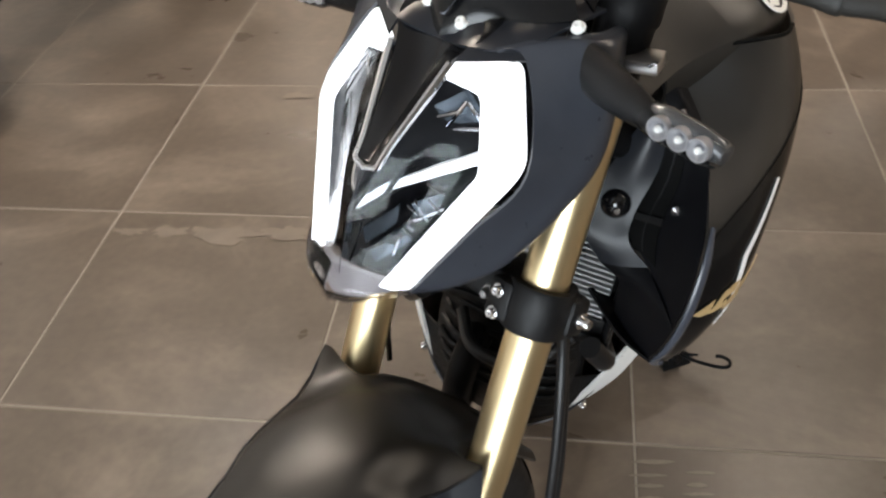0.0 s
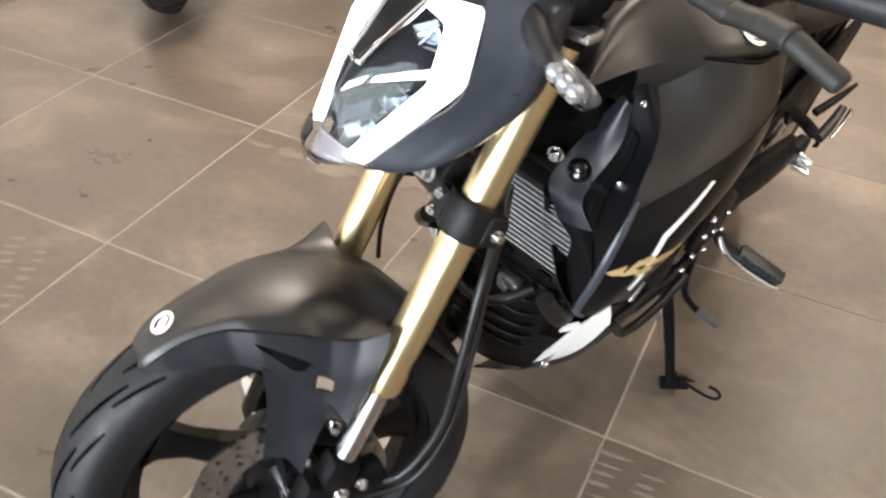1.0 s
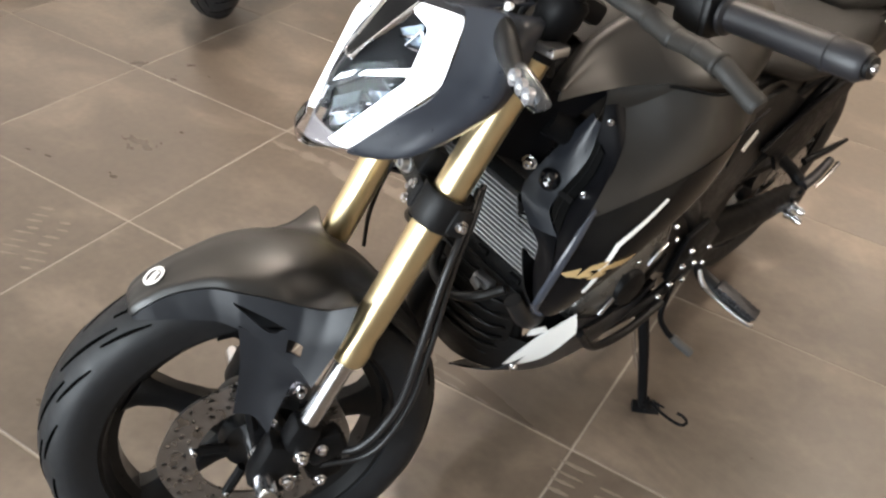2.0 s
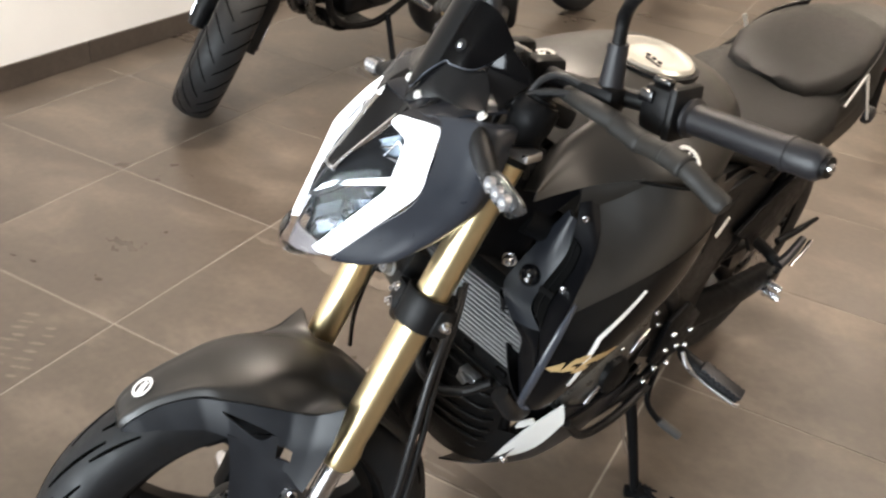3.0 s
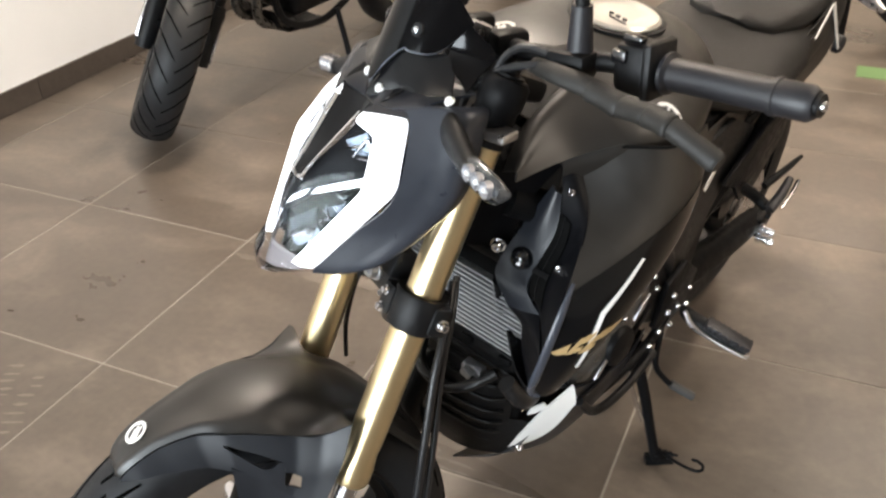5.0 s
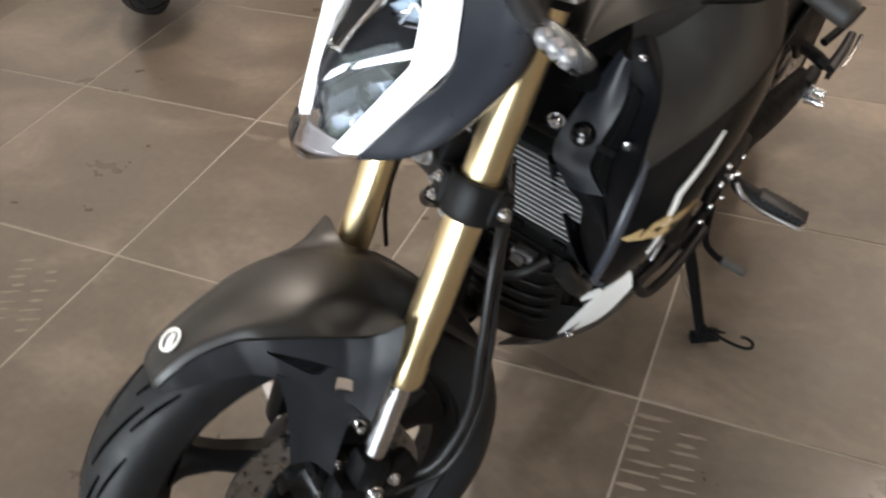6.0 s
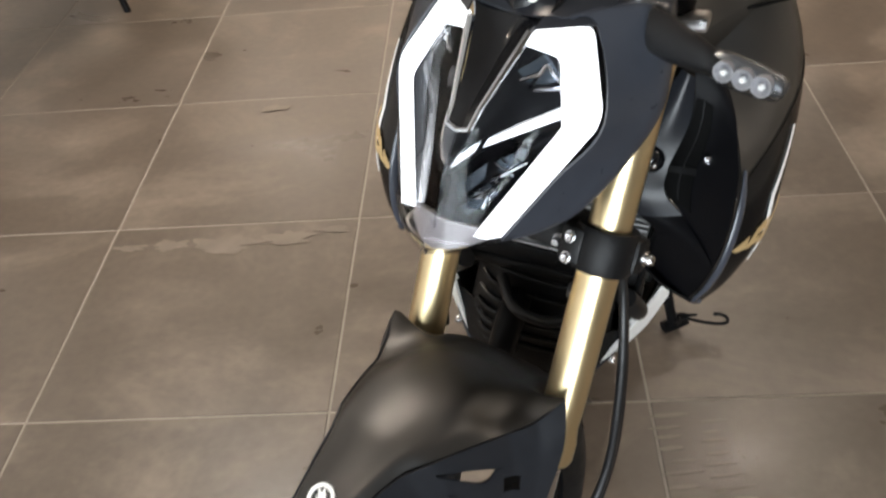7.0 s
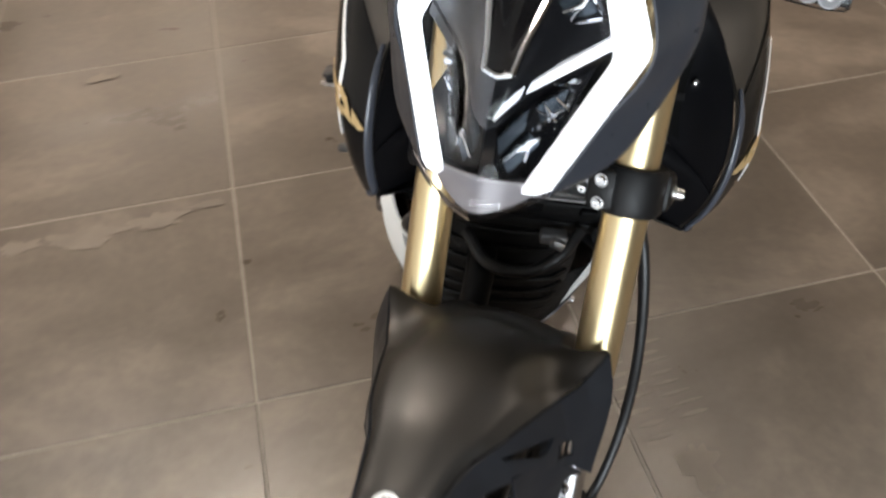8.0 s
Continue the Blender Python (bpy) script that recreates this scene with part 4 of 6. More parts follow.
def indicators():
    for s in (1, -1):
        sec = []
        for t, hy, hz in ((0, .012, .022), (.3, .013, .021), (.65, .012, .016), (1, .009, .010)):
            c = V(s * .122, -.092, .026).lerp(V(s * .194, -.104, .012), t)
            sec.append([c + V(0, hy * math.cos(w), hz * math.sin(w)) for w in [2 * math.pi * k / 14 for k in range(14)]])
        ind = part("indicator", rings(sec), M_PLAST, bike, "slim indicator with three clear lamps on a black stalk", STEER)
        sec, back = [], []
        for t, h in ((0, .005), (.08, .011), (.3, .0145), (.7, .0135), (.95, .010), (1, .006)):
            c = V(s * .182, -.108, .016).lerp(V(s * .248, -.104, .004), t)
            sec.append([c + V(0, -.010 * math.cos(w), h * math.sin(w)) for w in [2 * math.pi * k / 14 for k in range(14)]])
            back.append([c + V(0, -.0085 * math.cos(w) + .006, h * .92 * math.sin(w)) for w in [2 * math.pi * k / 14 for k in range(14)]])
        lens = part("indicator_lens", rings(sec), M_SIGLENS, ind, "clear lens")
        lens.visible_shadow = False
        part("indicator_back", rings(back), M_SIGBACK, ind)
        for t in (.28, .53, .77):
            c = V(s * .182, -.108, .016).lerp(V(s * .248, -.104, .004), t)
            part("lamp_cup", lathe([(.0090, 0), (.0090, .0085), (.0078, .0085), (.0055, .005), (.003, .0035), (.0028, .0065), (.0008, .007)], c + V(0, .001, 0), (0, -1, .1), 16), M_CUP, ind)
            part("lamp_bead", lathe([(.0030, 0), (.0028, .003), (.0018, .0048), (.0004, .0052)], c + V(0, -.0035, 0), (0, -1, .1), 14), M_WHITE, ind)


def hoses():
    part("brake_hose", tube([(.060, -.060, -.205), (.092, -.085, -.235), (.120, -.118, -.295), (.132, -.142, -.395), (.130, -.162, -.500), (.118, -.205, -.580), (.100, -.250, -.600)], .0055, 10), M_HOSE, bike, "black brake hose", STEER)
    part("sensor_cable", tube([(.050, -.050, -.205), (.085, -.075, -.240), (.114, -.106, -.300), (.127, -.126, -.400), (.126, -.146, -.510), (.116, -.190, -.600), (.100, -.262, -.625)], .0045, 10), M_HOSE, bike, "", STEER)
    part("front_cable", tube([(.036, -.140, -.176), (-.020, -.136, -.196), (-.062, -.132, -.222), (-.092, -.135, -.262), (-.105, -.142, -.300), (-.112, -.150, -.345), (-.116, -.152, -.400)], .0035, 8), M_HOSE, bike, "thin black looped cable", STEER)
    # horn-like bright screw pair under the shell
    for p, r in (((.044, -.156, -.168), .0095), ((.018, -.150, -.185), .0045), ((.060, -.150, -.192), .0045)):
        bolt("bracket_bolt", p, (0.2, -1, .2), r, .012, M_ALU, bike, "", STEER)
    part("lamp_stay", block((.0, -.125, -.165), (.12, .03, .04), .006, Matrix.Rotation(radians(-30), 4, "X")), M_PLAST, bike, "", STEER)
    # caliper and its carrier on the disc side
    bm = block((.082, -.262, -.610), (.045, .055, .10), .014, Matrix.Rotation(radians(20), 4, "X"))
    block((.098, -.255, -.585), (.03, .06, .05), .01, Matrix.Rotation(radians(20), 4, "X"), bm)
    cal = part("brake_caliper", bm, M_CAST, bike, "black cast brake caliper", STEER)
    for z in (-.58, -.64):
        bolt("caliper_bolt", (.112, -.262, z), (1, 0, 0), .007, .008, M_STEEL, cal)


front_wheel()
fork()
front_fender()
headlight()
cockpit()
indicators()
hoses()


# ---- chassis ----
TANK = [  # y, then half profile (x, z) from the ridge down
    (.055, (0, .898), (.045, .894), (.085, .874), (.104, .845), (.098, .780)),
    (.135, (0, .938), (.065, .933), (.130, .915), (.172, .888), (.168, .820)),
    (.235, (0, .956), (.075, .950), (.145, .925), (.190, .882), (.172, .800)),
    (.355, (0, .955), (.075, .948), (.135, .915), (.160, .862), (.138, .780)),
    (.455, (0, .918), (.060, .912), (.105, .880), (.122, .832), (.108, .760)),
    (.540, (0, .850), (.045, .845), (.078, .822), (.090, .790), (.088, .735)),
]
SIDE = [  # left side panel, rows from the tank down, front to rear
    [(.104, .085, .858), (.150, .108, .880), (.192, .140, .888), (.200, .200, .880), (.185, .290, .862)],
    [(.152, .048, .812), (.200, .085, .830), (.226, .128, .832), (.226, .200, .822), (.198, .295, .800)],
    [(.186, -.030, .756), (.226, .030, .768), (.240, .100, .766), (.232, .180, .750), (.200, .280, .735)],
    [(.192, -.062, .690), (.228, -.022, .696), (.236, .040, .694), (.222, .115, .680), (.190, .200, .670)],
    [(.186, -.064, .630), (.212, -.040, .630), (.218, .010, .630), (.202, .070, .625), (.175, .140, .625)],
    [(.176, -.050, .585), (.192, -.036, .578), (.196, .000, .576), (.182, .045, .580), (.160, .095, .590)],
]

# the panel's lower rows stop short behind the stripe
for k, q in ((2, .76), (3, .50), (4, .40), (5, .45)):
    line = [Vector(p) for p in SIDE[k]]
    SIDE[k] = [tuple(catmull(line, q * i / 4)) for i in range(5)]


def tank():
    rows = []
    for y, *half in TANK:
        rows.append([(-x, y, z) for x, z in half[:0:-1]] + [(x, y, z) for x, z in half])
    f = surface(rows)
    tk = part("fuel_tank", sheet(f, 40, 48, -.003), M_MATTE, bike, "matte black fuel tank")
    # dark crease where the side panels tuck under
    for s in (1, -1):
        part("seam", tube([(s * .106, .088, .862), (s * .152, .110, .884), (s * .192, .141, .889), (s * .199, .180, .883)], .0022, 8), M_DARK, tk)
    part("fuel_cap", lathe([(.062, -.012), (.062, .003), (.058, .0065), (.049, .0065), (.047, .005), (.03, .005), (.005, .005)], (.011, .296, .957), (0, 0.03, 1), 48), M_CAP, tk, "polished round fuel cap")
    part("cap_ring", lathe([(.070, -.014), (.070, .001), (.0655, .003), (.062, .001), (.062, -.014)], (.011, .296, .956), (0, 0.03, 1), 48), M_PLAST, tk)
    bm = bmesh.new()
    for k in range(3):
        slab([(.005 + .012 * k, .285 - .003 * k, .963), (.012 + .012 * k, .285 - .003 * k, .963), (.014 + .012 * k, .279 - .003 * k, .963), (.007 + .012 * k, .279 - .003 * k, .963)], (0, 0, .0012), bm=bm)
    slab([(.012, .272, .963), (.05, .262, .963), (.05, .260, .963), (.012, .270, .963)], (0, 0, .0012), bm=bm)
    part("cap_writing", bm, M_SATIN, tk, "dark writing on the cap", smooth=0)
    for u, v in ((.285, .815), (.258, .340)):
        _, p, a, b, n = emblem(tk, f, u, v, .021)
        badge_mark(tk, p, a, b, n, .021)
    # pointed ear of the tank cover beside the steering head
    for s in (1, -1):
        low = [(.083, -.024, .857), (.098, .030, .864), (.116, .072, .872), (.152, .112, .888)]
        edge = [(.078, -.018, .866), (.064, .022, .888), (.058, .060, .908), (.066, .120, .938)]
        ear = [[(s * x, y, z) for x, y, z in low], [(s * (x + x2) / 2, (y + y2) / 2, (z + z2) / 2 + .002) for (x, y, z), (x2, y2, z2) in zip(low, edge)], [(s * x, y, z) for x, y, z in edge], [(s * (x - .022), y + .012, z - .016) for x, y, z in edge]]
        part("tank_ear", sheet(ear, 18, 16, .003 * s), M_MATTE, tk, "matte black pointed tank ear")
    # filler sheet between tank and steering head, black to stand for the shaded gap
    part("head_gap_shade", sheet([[(-.090, .085, .845), (-.04, .045, .885), (0, .04, .89), (.04, .045, .885), (.090, .085, .845)], [(-.075, .045, .80), (-.04, -.02, .84), (0, -.02, .85), (.04, -.02, .84), (.075, .045, .80)], [(-.06, .03, .72), (-.03, -.035, .74), (0, -.04, .75), (.03, -.035, .74), (.06, .03, .72)]], 12, 16, .004), M_SCOOP, bike, "black sheet standing for the shaded gap at the steering head")


def side_panels():
    for s in (1, -1):
        rows = SIDE if s > 0 else flip(SIDE)
        f = surface(rows)
        pan = part("side_panel", sheet(f, 36, 30, .004 * s), M_MATTE, bike, "matte black tank side panel with white stripe")
        sg = s
        # glossy lower field with stripe and gold mark
        part("gloss_field", decal(f, ((.41, .04), (.985, .03), (.985, .985), (.18, .80)), .0012, 12, sign=sg), M_FIELD, pan, "gloss black lower field")
        bm = decal(f, ((.36, .40), (.505, .335), (.515, .395), (.365, .425)), .003, 8, sign=sg)
        decal(f, ((.505, .335), (.725, .62), (.73, .70), (.515, .395)), .003, 8, bm, sg)
        part("white_stripe", bm, M_WHITE, pan, "bent white stripe decal", smooth=0)
        mark = part("gold_mark", decal(f, ((.632, .06), (.598, .25), (.640, .27), (.645, .16)), .0042, 6, sign=sg), M_GDEC, pan, "gold angular mark decal", smooth=0)
        for v in (.27, .43):
            part("gold_stroke", decal(f, ((.583, v + .06), (.578, v + .13), (.642, v + .07), (.644, v)), .0042, 6, sign=sg), M_GDEC, mark, smooth=0)
            part("gold_stroke", decal(f, ((.574, v + .11), (.568, v + .20), (.596, v + .19), (.606, v + .09)), .0042, 6, sign=sg), M_GDEC, mark, smooth=0)
            part("gold_stroke", decal(f, ((.622, v + .08), (.612, v + .15), (.630, v + .16), (.640, v + .08)), .0042, 6, sign=sg), M_GDEC, mark, smooth=0)
        part("gold_stroke", decal(f, ((.572, .64), (.562, .76), (.590, .74), (.602, .63)), .0042, 6, sign=sg), M_GDEC, mark, smooth=0)
        # blue-grey raised lip along the front edge
        lip = [f(u, v) + V(s * .002, -.003, 0) for u, v in ((.38, .02), (.46, .01), (.58, .01), (.70, .01), (.82, .01), (.93, .02), (.985, .12), (.99, .35))]
        part("front_lip", tube(lip, [.003, .0055, .0065, .0065, .0065, .006, .005, .003], 12, flat=.6), M_LIP, pan, "blue-grey front lip")
        # inner cheek beside the radiator
        cheek = [
            [(s * .097, .046, .828), (s * .106, .041, .826), (s * .114, .045, .822)],
            [(s * .078, .034, .772), (s * .100, .028, .775), (s * .121, .034, .772)],
            [(s * .064, .012, .718), (s * .090, .018, .722), (s * .112, .016, .716)],
            [(s * .066, -.002, .690), (s * .094, .000, .686), (s * .116, .002, .690)],
            [(s * .094, -.003, .654), (s * .118, -.004, .660), (s * .143, -.002, .668)],
            [(s * .118, .000, .635), (s * .146, -.018, .642), (s * .186, -.060, .650)],
            [(s * .121, .004, .605), (s * .150, -.024, .608), (s * .186, -.063, .618)],
            [(s * .124, .012, .566), (s * .152, -.020, .568), (s * .178, -.050, .580)],
        ]
        ck = part("cheek_panel", sheet(cheek[:5], 24, 14, .003 * s), M_SATIN, bike, "satin graphite cheek beside the radiator")
        part("cheek_foot", sheet(cheek[4:], 16, 14, .003 * s), M_SCOOP, ck, "black lower cheek")
        low = [Vector(p) for p in rows[5]]
        part("panel_floor", sheet([low, [V(p.x * .78, p.y + .025, p.z - .004) for p in low], [V(p.x * .5, p.y + .07, p.z + .005) for p in low]], 6, 12, .003 * -s), M_SCOOP, pan, "black underside of the panel")
        # air scoop: black bezel with a dark film for the slot's shade and a cross bar
        sc = surface([
            [(s * .080, .074, .868), (s * .092, .080, .864), (s * .104, .086, .858)],
            [(s * .112, .048, .826), (s * .132, .050, .826), (s * .151, .050, .816)],
            [(s * .121, .035, .772), (s * .150, .024, .775), (s * .176, .000, .778)],
            [(s * .112, .017, .716), (s * .148, .002, .728), (s * .184, -.036, .742)],
            [(s * .116, .009, .690), (s * .152, -.010, .694), (s * .188, -.056, .696)],
            [(s * .143, .002, .668), (s * .164, -.024, .650), (s * .186, -.060, .640)],
        ])
        part("scoop", sheet(sc, 28, 14, .003 * s), M_SCOOP, ck, "black air scoop")
        part("scoop_slot_shade", decal(sc, ((.30, .06), (.84, .04), (.86, .44), (.32, .42)), .0025, 12, sign=sg), M_DARK, ck, "dark film for the shade in the scoop's slot")
        part("scoop_bar", decal(sc, ((.58, .04), (.615, .04), (.615, .46), (.58, .46)), .005, 6, sign=sg), M_PLAST, ck)
        part("scoop_bar", decal(sc, ((.30, .22), (.82, .22), (.82, .245), (.30, .245)), .0045, 8, sign=sg), M_PLAST, ck)
        bolt("scoop_bolt", sc(.52, .48) + V(s * .003, -.004, 0), (s * .5, -.85, 0), .0045, .004, M_STEEL, ck)
        bolt("scoop_bolt", (s * .125, .046, .831), (s * .6, -.75, .1), .0035, .005, M_STEEL, ck)
        part("cheek_stud", lathe([(.0165, 0), (.016, .006), (.0125, .012), (.006, .015), (.001, .0155)], (s * .090, .019, .722), (s * .3, -.95, .1), 22), M_GLOSS, ck, "gloss black domed stud")
        bolt("stud_screw", V(s * .0942, .0055, .7235), (s * .3, -.95, .1), .0038, .004, M_STEEL, ck)
        bolt("cheek_bolt", (s * .058, .006, .733), (s * .3, -.95, 0), .008, .010, M_STEEL, ck)


def radiator():
    top, low = V(0, .025, .694), V(0, .038, .505)
    up = (top - low).normalized()
    out = V(0, -1, 0) - up * V(0, -1, 0).dot(up)
    out.normalize()
    rot = Matrix.Rotation(math.atan2(-up.y, up.z), 4, "X")
    mid = (top + low) / 2
    rad = part("radiator", block(mid - out * .012, (.236, .018, .205), .003, rot), M_DARK, bike, "black radiator with bright horizontal fins")
    for k in range(14):
        c = low.lerp(top, .19 + .60 * k / 13)
        part("radiator_fin", block(c + out * .002, (.226, .012, .0034), .001, rot, seg=1), M_FIN, rad, smooth=0)
    bm = bmesh.new()
    for s in (1, -1):
        block(mid + V(s * .122, 0, 0) - out * .006, (.008, .03, .21), .003, rot, bm)
    block(low - up * .01 - out * .006, (.26, .032, .018), .004, rot, bm)
    block(top + up * .01 - out * .006, (.26, .032, .018), .004, rot, bm)
    block(low.lerp(top, .06) - out * .001, (.236, .014, .034), .004, rot, bm)
    part("radiator_tank", bm, M_PLAST, rad)
    for x in (.02, .09):
        part("radiator_lug", block(V(x, 0, 0) + low.lerp(top, .10) + out * .008, (.022, .010, .012), .002, rot), M_CAST, rad)
    for s in (1, -1):
        part("radiator_hose", tube([(s * .11, .01, .505), (s * .13, .03, .47), (s * .12, .08, .44), (s * .09, .14, .43)], .014, 12), M_HOSE, rad)
    part("radiator_clip", block((.05, .012, .492), (.035, .02, .014), .003), M_ALU, rad)


def engine():
    eng = part("engine", block((0, .30, .40), (.24, .30, .20), .04, seg=3), M_CAST, bike, "black cast engine")
    part("cylinder", block((0, .15, .46), (.15, .13, .18), .02, Matrix.Rotation(radians(18), 4, "X")), M_CAST, eng)
    front = surface([[(-.092, .070, .500), (-.05, .040, .500), (.05, .040, .500), (.092, .070, .500)],
                     [(-.100, .062, .420), (-.05, .030, .420), (.05, .030, .420), (.100, .062, .420)],
                     [(-.096, .070, .340), (-.05, .040, .340), (.05, .040, .340), (.096, .070, .340)],
                     [(-.080, .090, .270), (-.05, .064, .270), (.05, .064, .270), (.080, .090, .270)]])
    part("front_cover", sheet(front, 14, 14, .004), M_PLAST, eng, "black ribbed front engine cover")
    for k in range(8):
        u = .10 + .80 * k / 7
        part("cover_rib", tube([front(u, v) + V(0, -.002, 0) for v in (.06, .25, .5, .75, .94)], .0038, 8), M_PLAST, eng)
    part("coolant_pipe", tube([(-.06, .03, .47), (-.03, -.01, .455), (.02, -.015, .45), (.06, -.005, .475), (.085, .02, .50)], .008, 10), M_HOSE, eng, "black coolant pipe")
    part("pipe_clip", block((.052, -.010, .500), (.018, .010, .012), .002, Matrix.Rotation(radians(20), 4, "Y")), M_ALU, eng, "aluminium pipe clip")
    for s in (1, -1):
        cover = lathe([(.088, -.02), (.088, .012), (.080, .026), (.058, .032), (.052, .028), (.03, .030), (.004, .032)], (s * .118, .315, .395), (s, 0, 0), 36)
        part("side_cover", cover, M_CAST, eng, "round cast side cover")
        for k in range(6):
            w = 2 * math.pi * k / 6
            bolt("cover_bolt", (s * .134, .315 + .082 * math.cos(w), .395 + .082 * math.sin(w)), (s, 0, 0), .004, .005, M_STEEL, eng)
        # long rounded casing, upper rear to lower front, with a raised dome and bright plates standing for its
        # highlights
        sec = []
        for t, hw, bulge in ((0, .018, .006), (.06, .036, .018), (.22, .052, .030), (.45, .060, .034), (.68, .054, .030), (.88, .040, .022), (1, .016, .008)):
            c = V(s * .140, .150, .415).lerp(V(s * .138, .372, .520), t)
            nrm = V(0, -.43, .90)
            sec.append([c + nrm * hw * math.cos(w) + V(s * bulge * math.sin(w), 0, 0) for w in [math.pi * k / 12 for k in range(13)]] + [c + nrm * hw * x + V(-s * .03, 0, 0) for x in (-1, 1)])
        part("clutch_cover", rings(sec), M_ENGINE, eng, "rounded dark grey engine cover", smooth=60)
        part("cover_dome", lathe([(.036, -.02), (.036, .006), (.032, .012), (.020, .014), (.004, .015)], (s * .168, .245, .462), (s, -.1, .1), 28), M_CAST, eng)
        part("cover_glint", slab([(s * .168, .286, .488), (s * .168, .300, .512), (s * .166, .330, .520), (s * .166, .318, .492)], (s * .004, 0, 0), .001), M_ALU, eng)
        part("cover_glint", slab([(s * .170, .180, .432), (s * .171, .205, .460), (s * .171, .214, .452), (s * .170, .192, .424)], (s * .004, 0, 0), .001), M_ALU, eng)
        part("cover_rib", tube([(s * .150, .140, .380), (s * .166, .200, .398), (s * .170, .280, .430), (s * .164, .360, .474)], [.004, .008, .008, .004], 10, flat=.6), M_CAST, eng)
        for y, z in ((.150, .392), (.190, .386), (.262, .505), (.345, .545), (.376, .50), (.30, .424), (.245, .402)):
            bolt("cover_bolt", (s * .160, y, z), (s, 0, 0), .0046, .006, M_STEEL, eng)
        part("shift_rod", tube([(s * .166, .160, .392), (s * .172, .230, .318), (s * .176, .330, .300), (s * .176, .430, .322)], .008, 10), M_PLAST, eng, "black bent rod")
        part("cover_band", tube([(s * .136, .22, .36), (s * .150, .26, .44), (s * .150, .33, .49), (s * .140, .40, .47)], [.006, .014, .014, .006], 10, flat=.5), M_CAST, eng, "raised band on the cover")
        part("sprocket_cover", block((s * .115, .44, .42), (.05, .12, .11), .02), M_CAST, eng)
        # main spar and lower cradle
        part("frame_spar", tube([(s * .05, .02, .80), (s * .135, .16, .72), (s * .140, .32, .62), (s * .130, .46, .50), (s * .120, .50, .38)], .020, 12, flat=1.3), M_CAST, bike, "black frame spar")
        part("cradle_tube", tube([(s * .06, .03, .66), (s * .085, .07, .46), (s * .10, .12, .29), (s * .115, .30, .25), (s * .12, .48, .30)], .014, 12), M_CAST, bike, "black lower frame tube")
    part("header_pipe", tube([(-.03, .06, .44), (-.035, -.005, .42), (-.04, -.01, .34), (-.05, .06, .265), (-.06, .2, .25)], .020, 14), M_CAST, bike, "black exhaust header pipe")


def belly_pan():
    L = [
        [(.158, .120, .440), (.166, .21, .405), (.160, .34, .355), (.138, .46, .335)],
        [(.140, .090, .370), (.156, .19, .335), (.154, .34, .300), (.132, .47, .30)],
        [(.098, .066, .285), (.128, .165, .258), (.128, .32, .246), (.112, .46, .27)],
        [(.030, .030, .252), (.042, .15, .222), (.042, .30, .215), (.036, .45, .245)],
    ]
    nose = [[(-.138, .092, .372), (-.075, .056, .372), (0, .040, .372), (.075, .056, .372), (.138, .092, .372)],
            [(-.118, .078, .325), (-.065, .048, .318), (0, .034, .314), (.065, .048, .318), (.118, .078, .325)],
            [(-.097, .068, .284), (-.050, .050, .272), (0, .044, .266), (.050, .050, .272), (.097, .068, .284)]]
    part("belly_nose", sheet(nose, 10, 18, .003), M_PLAST, bike, "black front of the belly pan")
    for s in (1, -1):
        rows = L if s > 0 else flip(L)
        f = surface(rows)
        pan = part("belly_pan", sheet(f, 22, 22, .003 * s), M_SATIN, bike, "black belly pan with a white wedge decal")
        wedge = [[(s * .098, .070, .287), (s * .100, .071, .289), (s * .102, .073, .291)],
                 [(s * .122, .074, .352), (s * .132, .086, .342), (s * .139, .104, .328)],
                 [(s * .142, .084, .406), (s * .151, .099, .388), (s * .159, .116, .366)],
                 [(s * .168, .117, .462), (s * .172, .122, .444), (s * .175, .128, .420)]]
        part("white_wedge", sheet(wedge, 16, 8, .004 * -s), M_WHITE, pan, "white wedge panel")
        part("white_chip", slab([(s * .126, .066, .408), (s * .138, .069, .420), (s * .150, .078, .436), (s * .147, .072, .444), (s * .132, .062, .428)], (s * .003, -.003, 0)), M_WHITE, pan, smooth=0)
        bolt("pan_bolt", f(.55, .02) + V(s * .003, -.002, 0), (s * .8, -.6, 0), .006, .006, M_STEEL, pan)
        part("cradle_bar", tube([(s * .130, .20, .30), (s * .150, .32, .305), (s * .160, .44, .33), (s * .150, .53, .38)], .010, 10), M_CAST, pan)


